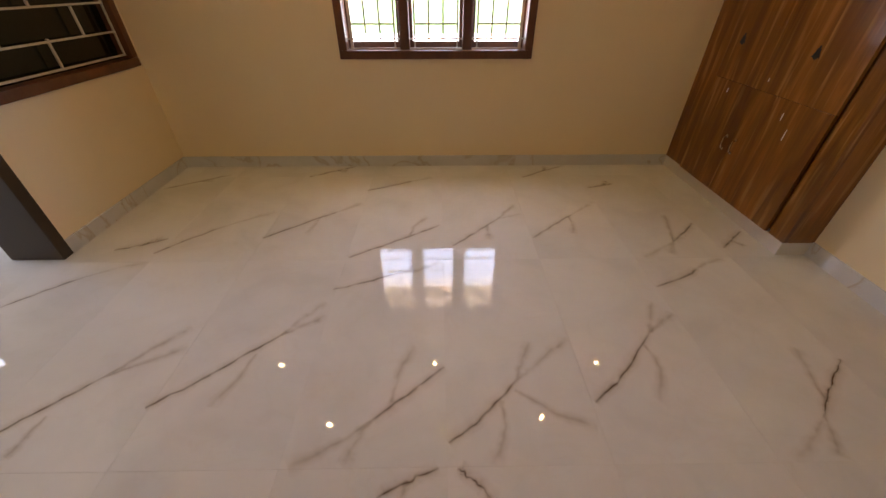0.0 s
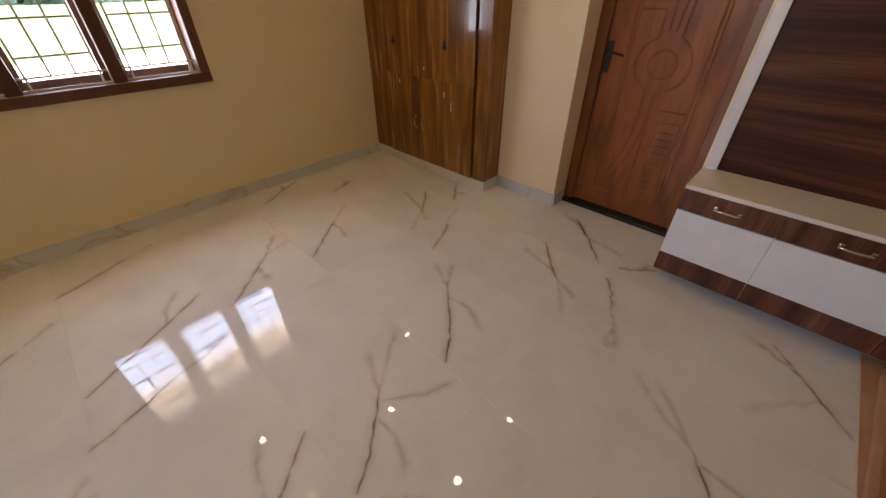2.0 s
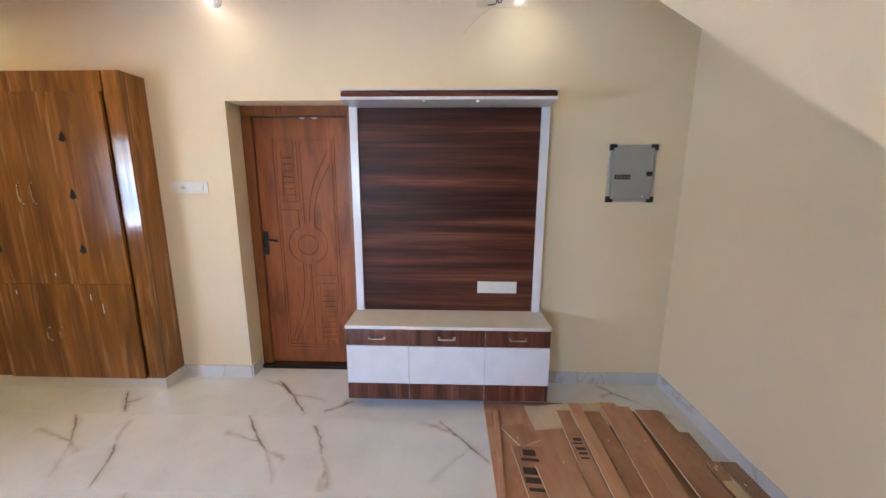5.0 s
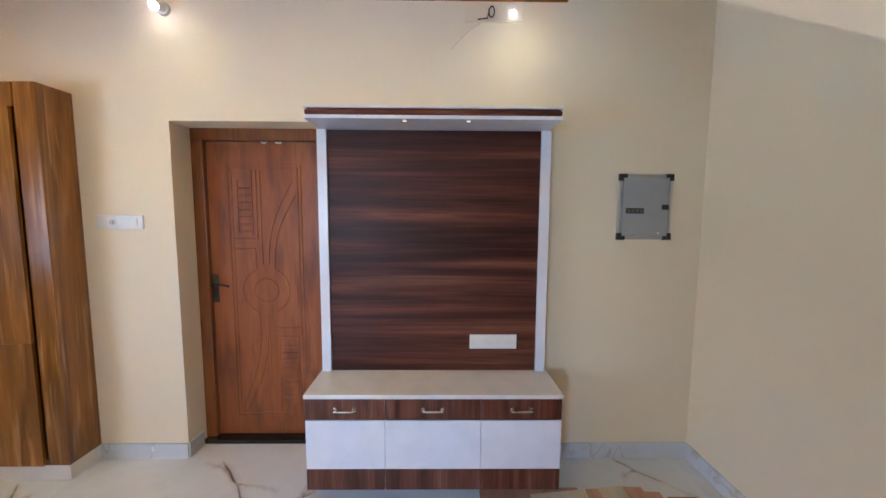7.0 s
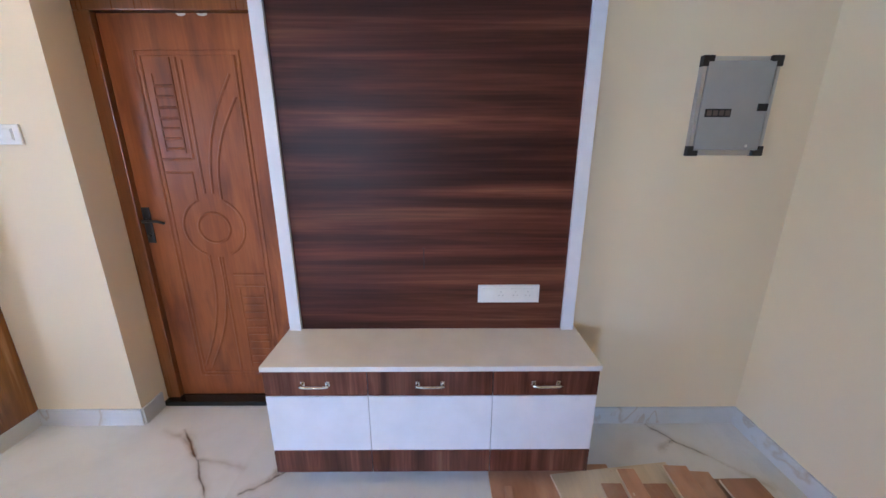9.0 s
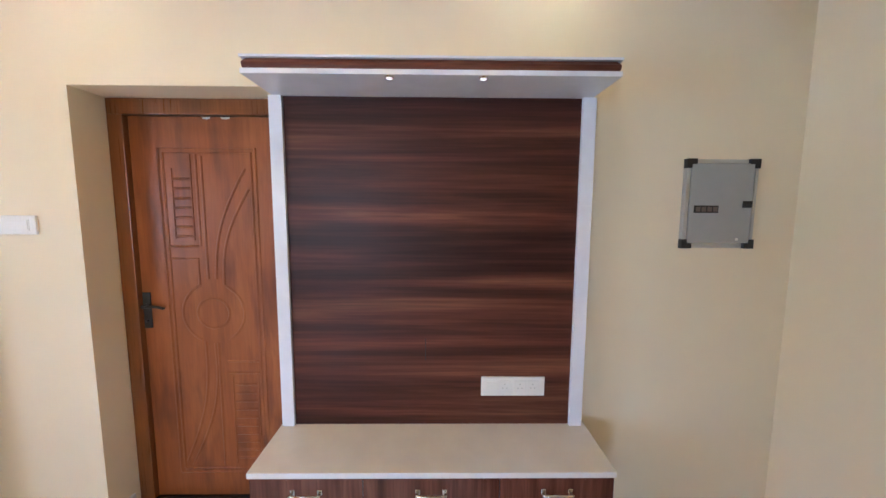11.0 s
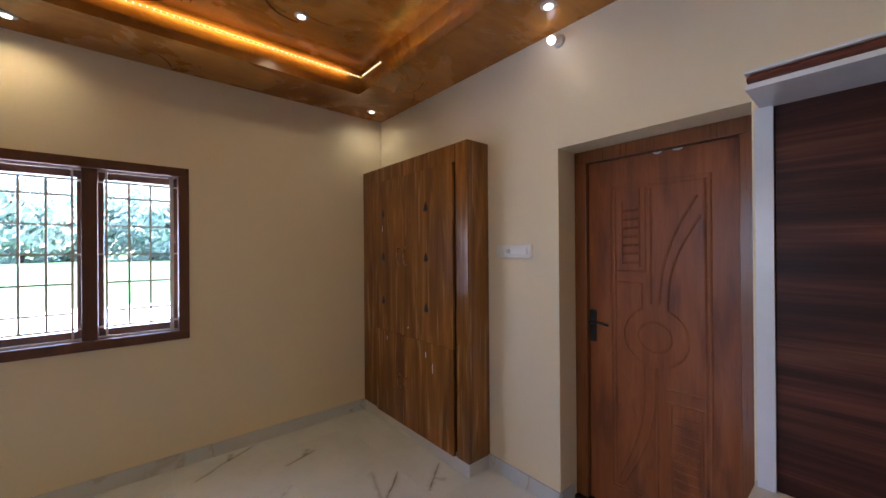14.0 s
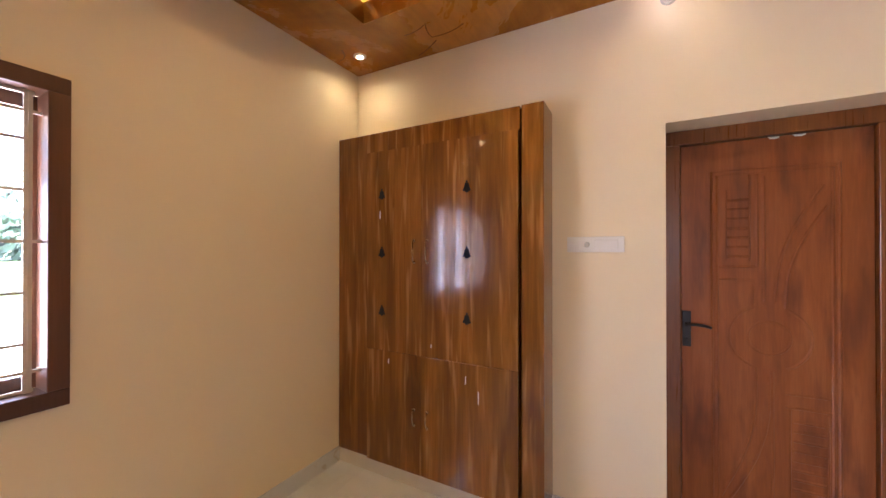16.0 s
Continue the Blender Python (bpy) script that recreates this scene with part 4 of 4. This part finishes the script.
# trowel strokes on the false ceiling
def strokes():
    rng = random.Random(9)
    for k in range(120):
        x, y = rng.uniform(XW + 0.1, XE - 0.1), rng.uniform(CY + 0.1, YN - 0.1)
        inside = TX0 < x < TX1 and TY0 < y < TY1
        z = TRAY if inside else CEIL
        a, l, bend = rng.gauss(0.9, 0.5), rng.uniform(0.14, 0.42), rng.uniform(-0.05, 0.05)
        pts = []
        for j in range(9):
            s = j / 8
            px = x + math.cos(a) * l * s - math.sin(a) * bend * math.sin(math.pi * s)
            py = y + math.sin(a) * l * s + math.cos(a) * bend * math.sin(math.pi * s)
            pts.append((px, py, z))
        if k % 5 < 1:
            # zigzag sweep of the trowel
            p, h = Vector((x, y)), a
            pts = [(x, y, z)]
            for j in range(rng.choice((2, 3, 4))):
                step = rng.uniform(0.10, 0.24)
                for q in range(1, 5):
                    r = p + Vector((math.cos(h + 0.09 * q), math.sin(h + 0.09 * q))) * step * q / 4
                    pts.append((r.x, r.y, z))
                p = Vector(pts[-1][:2])
                h += (-1) ** j * rng.uniform(1.9, 2.6)
        ok = all((TX0 + 0.03 < p[0] < TX1 - 0.03 and TY0 + 0.03 < p[1] < TY1 - 0.03) if inside else (not (TX0 - 0.03 < p[0] < TX1 + 0.03 and TY0 - 0.03 < p[1] < TY1 + 0.03) and XW + 0.02 < p[0] < XE - 0.02 and CY + 0.02 < p[1] < YN - 0.02) for p in pts)
        if ok:
            yield pts, rng.uniform(0.004, 0.015)


bm = bmesh.new()
for pts, wd in strokes():
    bead(bm, pts, wd, 0.0012, (0, 0, -1))
stk = new("trowel_strokes", mesh_of("trowel_strokes", bm, STROKE))
stk.parent = ceiling
tagged(stk, "dark trowel strokes in the ceiling paint", kind="stuff")


# ---- plywood offcuts under the stairs ----
BOARDS = []


def board(x, y, length, width, turn, z, thick=0.012, mat=None, label="red-brown plywood offcut with pale cut edges lying in a heap", lean=0.0, name="plywood_board", ragged=0.0):
    mat = mat or PLY
    rng = random.Random(int(abs(x * 1000) + abs(y * 7000)))
    t = thing(name, (x, y, z), label, "plywood board", "offcuts on the floor")
    BOARDS.append((x, y, width, length, turn, z + thick + 0.0014))
    h, w = length / 2, width / 2
    bm = bmesh.new()
    ring = [(-h + rng.uniform(0, ragged), -w), (h - rng.uniform(0, ragged), -w + rng.uniform(0, ragged)), (h, w), (-h, w - rng.uniform(0, ragged))]
    outline(bm, [(a, b, 0.0015) for a, b in ring], (0, 0, 1), thick - 0.0015)
    m = pose(x, y, z, 0, lean, turn)
    bm.transform(m)
    part("core", bm, mat if mat is DUST_BLOCK else PLY_EDGE, t, "" if mat is DUST_BLOCK else "pale cut edge")
    bm = bmesh.new()
    sa, sb = 1 - 0.0014 / h, 1 - 0.0014 / w
    outline(bm, [(a * sa, b * sb, thick + 0.0002) for a, b in ring], (0, 0, 1), 0.0011)
    bm.transform(m)
    part("face", bm, mat, t)
    return t


def stencil(x, y, turn, z, size, bars, label="block of black stencil lettering on plywood"):
    """Unreadable trade marks, as plain bars."""
    t = thing("stencil_mark", (x, y, z), label, "printed mark", "stencil marks")
    rng = random.Random(int(size * 1000) + bars)
    for k in range(bars):
        wide, lo, hi = rng.uniform(0.16, 0.46), rng.uniform(0.25, 0.5), rng.uniform(0.35, 0.5)
        bm = boxed(size * (0.62 * k), size * (0.62 * k + wide), -size * lo, size * hi, 0, 0.0006)
        bm.transform(pose(x, y, z, 0, 0, turn))
        part("bar", bm, INK, t)


# lowest sheets
board(1.70, -0.54, 1.30, 0.57, 0.5, 0.000)
board(0.365, -0.62, 1.36, 0.70, 0.6, 0.000)
board(1.62, -1.156, 1.30, 0.648, 0.5, 0.000, mat=PLY_DARK)
board(0.325, -1.276, 1.285, 0.60, 0.6, 0.000, mat=PLY_DARK)
# second layer
board(2.20, -0.83, 0.24, 0.57, 6.4, 0.0125, mat=PALE_BOARD, label="cream laminate offcut among the plywood boards")
board(1.67, -0.53, 0.46, 0.27, 3, 0.0125, ragged=0.02)
board(2.005, -0.46, 0.20, 0.17, 24, 0.0125, ragged=0.03)
board(1.262, -0.972, 0.227, 0.094, -0.5, 0.0125)
board(1.08, -0.60, 0.16, 0.16, 14, 0.0125, mat=PLY_DARK)
board(0.70, -0.342, 0.68, 0.103, 2.2, 0.0125)
board(0.68, -0.451, 0.70, 0.103, 2.2, 0.0125)
board(0.63, -0.778, 0.68, 0.52, 1.0, 0.0125)
board(1.114, -1.208, 0.37, 0.108, -5, 0.0125, mat=PLY_DARK)
board(1.80, -1.46, 0.50, 0.10, -3, 0.0125, mat=PLY_DARK)
board(1.509, -1.585, 0.592, 0.10, -1.6, 0.0125, mat=PLY_DARK)
board(0.98, -1.585, 0.42, 0.085, 0.5, 0.0125, mat=PLY_DARK)
# third layer
board(1.861, -0.781, 0.732, 0.092, -0.4, 0.0265)
board(1.803, -0.977, 0.844, 0.110, 0.1, 0.0265)
board(1.682, -1.172, 1.21, 0.096, -3.5, 0.0265)
board(1.164, -0.466, 0.269, 0.399, -8, 0.0265, ragged=0.015)
board(1.145, -0.775, 0.315, 0.146, -1.7, 0.0265)
board(1.09, -0.970, 0.20, 0.236, 3, 0.0265)
board(0.62, -1.087, 0.70, 0.104, 1.8, 0.0265)
board(0.994, -1.475, 0.491, 0.130, -12, 0.0265, mat=PLY_DARK)
board(1.445, -1.480, 0.409, 0.066, 1.1, 0.0265, 0.016, PALE_BOARD, "cream laminate strip among the plywood boards")
board(1.724, -1.485, 0.132, 0.066, -8, 0.0265, mat=PLY_DARK)
board(0.79, -1.588, 0.11, 0.10, -10, 0.0265, mat=PLY_DARK)
# upper layer
board(1.744, -0.872, 1.09, 0.080, -0.3, 0.0405)
board(1.725, -1.085, 1.162, 0.106, -2.6, 0.0405)
board(1.557, -1.338, 1.348, 0.158, -0.7, 0.0405)
board(1.507, -0.618, 0.441, 0.223, 5.6, 0.0405, ragged=0.012)
board(0.70, -1.25, 0.62, 0.055, 42, 0.0405, 0.006, DUST_BLOCK, "dusty grey-brown strip across the plywood boards")


def batten():
    bm = boxed(-0.37, 0.37, -0.017, 0.017, 0, 0.022, bevel=0.006)
    bm.transform(pose(1.852, -0.305, 0.0135, 0, 0, -3.5))
    solid("wooden_batten", bm, PLY, "slim rounded wooden batten lying on plywood", "batten", "offcuts on the floor", base=(1.852, -0.305, 0.0135))


batten()


def block():
    t = thing("dark_block", (1.135, -1.375, 0.0542), "dusty dark box with a small white label on plywood", "box")
    bm = boxed(-0.075, 0.075, -0.105, 0.105, 0, 0.030, bevel=0.010)
    m = pose(1.135, -1.375, 0.0542, 0, 0, -38)
    bm.transform(m)
    part("case", bm, DUST_BLOCK, t, smooth=False)
    bm = boxed(-0.0765, -0.0745, -0.09, -0.03, 0.008, 0.024)
    bm.transform(m)
    part("sticker", bm, PLASTIC, t, "white sticker")


block()


def torn_wrapper():
    rng = random.Random(2)
    n = 22
    bm = bmesh.new()
    ring = []
    for k in range(n):
        a = 2 * math.pi * k / n
        r = 1 + rng.uniform(-0.22, 0.18)
        ring.append((1.0 + 0.13 * math.cos(a) * r, -0.235 + 0.042 * math.sin(a) * r, 0.002 + 0.014 * rng.random()))
    c = bm.verts.new((1.0, -0.24, 0.02))
    vs = [bm.verts.new(p) for p in ring]
    for k in range(n):
        bm.faces.new((c, vs[k], vs[(k + 1) % n]))
    ex = bmesh.ops.extrude_face_region(bm, geom=bm.faces[:])["geom"]
    bmesh.ops.translate(bm, vec=(0, 0, 0.0015), verts=[g for g in ex if isinstance(g, bmesh.types.BMVert)])
    solid("torn_paper", bm, PLY_DARK, "torn scrap of crumpled brown paper beside the boards", "paper scrap", base=(1.0, -0.235, 0))


torn_wrapper()
stencil(1.86, -0.475, 176, 0.0268, 0.11, 5)
stencil(1.40, -0.80, -85, 0.0150, 0.07, 2)
stencil(1.285, -1.19, 175, 0.0268, 0.10, 5)
stencil(1.955, -0.785, 179, 0.0402, 0.065, 5, "faint row of black stencil lettering on plywood")
stencil(0.99, -1.475, 172, 0.0402, 0.075, 4)


def trade_mark():
    """Four heavy blocks in a row under two thin rules and a wedge-shaped emblem."""
    t = thing("stencil_mark", (0.72, -0.73, 0.0268), "heavy black stencilled trade mark with thin rules on plywood", "printed mark", "stencil marks")
    m = pose(0.722, -0.728, 0.0264, 0, 0, -86)
    at = 0.0
    for wide in (0.058, 0.020, 0.062, 0.084):
        bm = boxed(at, at + wide, -0.044, 0.044, 0, 0.0006)
        bm.transform(m)
        part("block", bm, INK, t)
        at += wide + 0.014
    for v in (0.085, 0.108):
        bm = boxed(0.0, 0.15, v, v + 0.004, 0, 0.0006)
        bm.transform(m)
        part("rule", bm, INK, t)
    for k in range(6):
        bm = boxed(0.045 * k, 0.045 * k + 0.032, -0.086, -0.064, 0, 0.0006)
        bm.transform(m)
        part("small_block", bm, INK, t)
    bm = bmesh.new()
    tube(bm, [(0.155, 0.118, 0), (0.235, 0.118, 0), (0.20, 0.070, 0), (0.155, 0.118, 0)], 0.003, 5)
    bm.transform(m)
    part("emblem", bm, INK, t)


trade_mark()


def wood_chips():
    """Pale splinters and flakes on the heap, each lying on the board below it."""
    rng = random.Random(12)
    bm = bmesh.new()
    for x, y, w, l, turn, z in BOARDS:
        for k in range(rng.choice((0, 1, 1, 2))):
            u, v = rng.uniform(-0.42, 0.42) * l, rng.uniform(-0.35, 0.35) * w
            a = radians(turn)
            cx, cy = x + u * math.cos(a) - v * math.sin(a), y + u * math.sin(a) + v * math.cos(a)
            s, st = rng.uniform(0.004, 0.012), rng.uniform(0, 6.28)
            ring = [(cx + s * 1.5 * math.cos(st + q) * rng.uniform(0.6, 1.2), cy + s * 0.7 * math.sin(st + q) * rng.uniform(0.6, 1.2), z + 0.0002) for q in (j * 1.047 for j in range(6))]
            outline(bm, ring, (0, 0, 1), 0.0018)
    return bm


solid("wood_chips", wood_chips(), PLY_EDGE, "pale wood chips scattered over the plywood heap", "wood chips", kind="stuff", base=(1.4, -0.9, 0.02))

# ---- skirting ----
def skirting(name, bm):
    structure(name, bm, SKIRT, "white marble skirting with brown veins", "baseboard")


H, T = 0.10, 0.011
bm = bmesh.new()
box(bm, XW, 2.44, YN - T, YN, 0, H)
skirting("baseboard_north", bm)
bm = bmesh.new()
box(bm, XE - T, XE, DOOR_Y1, 2.158, 0, H)
box(bm, XE, XE + 0.14, DOOR_Y1 - T, DOOR_Y1, 0, H)
box(bm, XE - T, XE, YS, DOOR_Y0, 0, H)
skirting("baseboard_east", bm)
bm = bmesh.new()
box(bm, XW, XE - T, YS, YS + T, 0, H)
skirting("baseboard_south", bm)
bm = bmesh.new()
box(bm, XW, XW + T, DW_Y1 + 0.004, YN - T, 0, H)
box(bm, XW, XW + T, STEP_Y, DW_Y0 - 0.004, 0, H)
skirting("baseboard_west", bm)

# ---- floor: slab, tiles and veins ----
floor = structure("floor", boxed(XW - WALL - 0.1, XE + WALL, YS, YN, -0.12, -0.0012), GROUT, "polished white marble-look tiles with branching brown veins", "floor")
TW, TL, OX, OY, GAP = 0.6135, 1.227, 0.303, 0.915, 0.0004
tile_mesh = {}


def lay_tile(x0, x1, y0, y1):
    key = (round(x1 - x0, 3), round(y1 - y0, 3))
    if key not in tile_mesh:
        w, l = key[0] / 2 - GAP, key[1] / 2 - GAP
        bm = bmesh.new()
        rings = [[bm.verts.new((sx * (w - i), sy * (l - i), z)) for sx, sy in ((-1, -1), (1, -1), (1, 1), (-1, 1))] for i, z in ((0.0, -0.0012), (0.0, -0.0003), (0.0002, 0.0))]
        for r, s in zip(rings, rings[1:]):
            for k in range(4):
                bm.faces.new((r[k], r[(k + 1) % 4], s[(k + 1) % 4], s[k]))
        bm.faces.new(rings[-1])
        tile_mesh[key] = mesh_of("tile", bm, TILE)
    ob = new("tile", tile_mesh[key])
    ob.location = ((x0 + x1) / 2, (y0 + y1) / 2, 0)
    ob.parent = floor


for i in range(-5, 5):
    for j in range(-4, 4):
        x0, x1 = OX + TW * i, OX + TW * (i + 1)
        y0, y1 = OY + TL * j, OY + TL * (j + 1)
        x0, x1, y0, y1 = max(x0, XW - WALL - 0.1), min(x1, XE + 0.14), max(y0, YS), min(y1, YN)
        if x1 - x0 > 0.02 and y1 - y0 > 0.02:
            lay_tile(x0, x1, y0, y1)


def vein(seed, crack, *threads):
    """A thin dark crack along a few turning points with a soft tan halo, and broader tan threads that leave it."""
    rng = random.Random(seed)
    bm = bmesh.new()
    layer = bm.verts.layers.float.new("core")

    def curve(pts):
        p = [Vector(q) for q in pts]
        p = [p[0] * 2 - p[1]] + p + [p[-1] * 2 - p[-2]]
        ph = rng.uniform(0, 50)

        def at(s):
            u = min(s, 0.99999) * (len(p) - 3)
            i, f = int(u), u - int(u)
            a, b, c, d = p[i:i + 4]
            q = 0.5 * (2 * b + (c - a) * f + (2 * a - 5 * b + 4 * c - d) * f * f + (3 * b - a - 3 * c + d) * f ** 3)
            w = 0.010 * min(1, 6 * s, 6 * (1 - s))
            return q + Vector((noise.noise(Vector((ph, s * 7, 0))), noise.noise(Vector((ph, s * 7, 9))))) * w + Vector((noise.noise(Vector((ph, s * 26, 3))), noise.noise(Vector((ph, s * 26, 7))))) * 0.004
        return at

    def strand(path, section, width, z, head, tail):
        n, prev, ph = 34, None, rng.uniform(0, 20)
        for k in range(n + 1):
            s = k / n
            c, e = path(s), path(min(1, s + 0.03)) - path(max(0, s - 0.03))
            side = Vector((-e.y, e.x)).normalized()
            fade = min(1.0, head + 5 * s, tail + 4 * (1 - s))
            w = width(s) * (0.8 + 0.5 * abs(noise.noise(Vector((ph, 0, s * 6)))))
            row = []
            for o, v in section:
                vt = bm.verts.new((c.x + side.x * w * o, c.y + side.y * w * o, z))
                vt[layer] = v * fade * (0.85 + 0.5 * noise.noise(Vector((ph, 4, s * 8))))
                row.append(vt)
            if prev:
                for i in range(len(row) - 1):
                    bm.faces.new((prev[i], prev[i + 1], row[i + 1], row[i]))
            prev = row

    line = ((-1.2, 0.0), (-0.42, 0.13), (-0.13, 0.46), (0, 1.1), (0.12, 0.46), (0.45, 0.14), (1.5, 0.0))
    wash = ((-1.1, 0.0), (-0.4, 0.14), (0, 0.33), (0.4, 0.15), (1.2, 0.0))
    core = rng.uniform(0.8, 1.05)
    strand(curve(crack), [(o, v * core) for o, v in line], lambda s: 0.030, 0.0007, 0.6, 0.4)
    for k, pts in enumerate(threads):
        soft = rng.uniform(0.65, 1.15)
        strand(curve(pts), [(o, v * soft) for o, v in wash], lambda s: 0.013 + 0.026 * s, 0.0001 + 0.00015 * k, 0.6, 0.3)
    ob = new("vein", mesh_of("vein", bm, VEIN))
    ob.parent = floor


# middle rows of tiles
vein(101, ((0.30, 1.34), (0.13, 1.20), (0.0, 1.09)), ((0.0, 1.09), (-0.14, 0.99), (-0.28, 0.92)), ((0.0, 1.09), (-0.05, 1.0), (-0.08, 0.92)), ((0.07, 1.16), (0.10, 1.32), (0.16, 1.47)))
vein(102, ((0.31, 1.0), (0.46, 1.11), (0.62, 1.27)), ((0.62, 1.27), (0.77, 1.39), (0.91, 1.50)), ((0.62, 1.27), (0.66, 1.37), (0.72, 1.48)), ((0.54, 1.17), (0.53, 1.03), (0.47, 0.92)), ((0.60, 1.22), (0.75, 1.12), (0.90, 1.05)))
vein(103, ((0.93, 1.16), (1.10, 1.29), (1.33, 1.53)), ((1.33, 1.53), (1.43, 1.60), (1.52, 1.66)), ((1.33, 1.53), (1.39, 1.64), (1.45, 1.75)), ((1.27, 1.45), (1.28, 1.31), (1.20, 1.16)))
vein(104, ((2.15, 1.36), (1.98, 1.22), (1.84, 1.09)), ((1.84, 1.09), (1.72, 1.0), (1.59, 0.92)), ((1.84, 1.09), (1.80, 1.0), (1.76, 0.93)), ((1.90, 1.15), (1.95, 1.30), (1.99, 1.43)))
vein(105, ((-0.94, 1.16), (-0.72, 1.34), (-0.51, 1.54)), ((-0.51, 1.54), (-0.42, 1.60), (-0.32, 1.67)), ((-0.51, 1.54), (-0.43, 1.66), (-0.34, 1.77)), ((-0.59, 1.43), (-0.62, 1.29), (-0.68, 1.16)))
vein(106, ((-1.50, 1.02), (-1.36, 1.16), (-1.22, 1.31)), ((-1.22, 1.31), (-1.06, 1.40), (-0.93, 1.47)), ((-1.22, 1.31), (-1.10, 1.46), (-0.98, 1.60)), ((-1.32, 1.13), (-1.33, 1.04), (-1.34, 0.96)))
vein(107, ((-0.33, 1.87), (-0.16, 1.93), (0.02, 2.01)), ((0.02, 2.01), (0.15, 2.04), (0.29, 2.12)))
vein(108, ((1.53, 1.87), (1.76, 1.96), (1.86, 2.03)), ((1.86, 2.03), (1.97, 2.09), (2.09, 2.13)))
vein(109, ((-2.10, 1.75), (-1.97, 1.88), (-1.84, 2.0)), ((-1.84, 2.0), (-1.66, 2.10), (-1.55, 2.13)))
# tiles towards the north wall
vein(111, ((-0.93, 2.40), (-0.63, 2.64), (-0.50, 2.74)), ((-0.50, 2.74), (-0.42, 2.80), (-0.33, 2.88)), ((-0.60, 2.66), (-0.65, 2.44)))
vein(112, ((-0.30, 2.17), (0.02, 2.37), (0.29, 2.55)), ((0.08, 2.42), (0.11, 2.54), (0.20, 2.67)))
vein(113, ((0.37, 2.29), (0.55, 2.46), (0.71, 2.62)), ((0.71, 2.62), (0.80, 2.66), (0.91, 2.69)), ((0.71, 2.62), (0.80, 2.74), (0.88, 2.84)), ((0.63, 2.54), (0.62, 2.36)))
vein(114, ((0.93, 2.38), (1.10, 2.53), (1.28, 2.68)), ((1.28, 2.68), (1.40, 2.78), (1.52, 2.88)), ((1.25, 2.66), (1.25, 2.53), (1.21, 2.42)))
vein(115, ((2.13, 2.55), (2.0, 2.43), (1.87, 2.32)), ((1.87, 2.32), (1.73, 2.23), (1.59, 2.15)), ((1.87, 2.32), (1.93, 2.50), (1.98, 2.67)), ((1.87, 2.32), (1.78, 2.18)))
vein(116, ((2.16, 2.24), (2.27, 2.33), (2.41, 2.44)), ((2.27, 2.33), (2.31, 2.26)))
vein(117, ((-1.57, 2.23), (-1.42, 2.40), (-1.25, 2.56)), ((-1.25, 2.56), (-1.10, 2.67), (-0.96, 2.75)))
vein(118, ((-1.85, 2.27), (-1.70, 2.33), (-1.57, 2.40)), ((-1.70, 2.33), (-1.62, 2.42)))
vein(119, ((-0.88, 3.37), (-0.66, 3.50), (-0.50, 3.59)), ((-0.66, 3.50), (-0.56, 3.49)))
vein(120, ((-0.32, 3.09), (-0.05, 3.22), (0.05, 3.27)), ((0.05, 3.27), (0.14, 3.31), (0.22, 3.34)))
vein(121, ((1.03, 3.33), (1.25, 3.47), (1.48, 3.59)), ((1.25, 3.47), (1.30, 3.57)))
vein(122, ((1.55, 3.12), (1.68, 3.16), (1.80, 3.20)), ((1.68, 3.16), (1.76, 3.25)))
vein(123, ((-2.05, 3.15), (-1.82, 3.29), (-1.60, 3.42)), ((-1.82, 3.29), (-1.70, 3.30)))
# tiles before the television unit
vein(131, ((0.06, 0.82), (0.16, 0.87), (0.27, 0.91)), ((0.06, 0.82), (-0.10, 0.66), (-0.25, 0.50)), ((0.16, 0.87), (0.10, 0.70)))
vein(132, ((0.34, 0.91), (0.41, 0.86), (0.47, 0.78)), ((0.47, 0.78), (0.58, 0.66), (0.66, 0.50)))
vein(133, ((2.07, 0.88), (1.95, 0.80), (1.81, 0.74)), ((1.81, 0.74), (1.68, 0.66), (1.55, 0.62)), ((1.70, 0.68), (1.62, 0.68), (1.55, 0.67)))
vein(134, ((2.14, 0.06), (1.95, -0.10), (1.77, -0.25)), ((2.0, -0.06), (2.08, 0.08), (2.13, 0.20)), ((1.90, -0.14), (1.75, 0.0), (1.62, 0.10)))
vein(135, ((0.93, -0.10), (1.10, 0.06), (1.29, 0.19)), ((1.29, 0.19), (1.42, 0.30), (1.53, 0.41)), ((1.29, 0.19), (1.40, 0.37), (1.52, 0.49)), ((1.26, 0.16), (1.24, 0.02), (1.20, -0.10)))
vein(136, ((2.60, 1.36), (2.38, 1.15), (2.17, 0.98)), ((2.42, 1.19), (2.52, 1.30), (2.60, 1.48)), ((2.40, 1.16), (2.38, 1.02), (2.34, 0.89)))
vein(137, ((2.21, 0.87), (2.28, 0.76), (2.35, 0.68)), ((2.28, 0.76), (2.38, 0.73)))
vein(138, ((0.91, 0.27), (0.80, 0.18), (0.70, 0.09)), ((0.70, 0.09), (0.55, -0.04), (0.40, -0.14)), ((0.80, 0.18), (0.84, 0.30), (0.88, 0.40)), ((0.72, 0.10), (0.70, -0.04), (0.62, -0.16)))
vein(139, ((2.62, -1.15), (2.51, -1.24), (2.38, -1.38)), ((2.38, -1.38), (2.22, -1.53)), ((2.51, -1.24), (2.45, -1.12)))
vein(140, ((0.28, 0.45), (0.10, 0.30), (-0.04, 0.20)), ((-0.04, 0.20), (-0.20, 0.10), (-0.30, 0.02)), ((0.10, 0.30), (0.12, 0.44), (0.20, 0.58)))
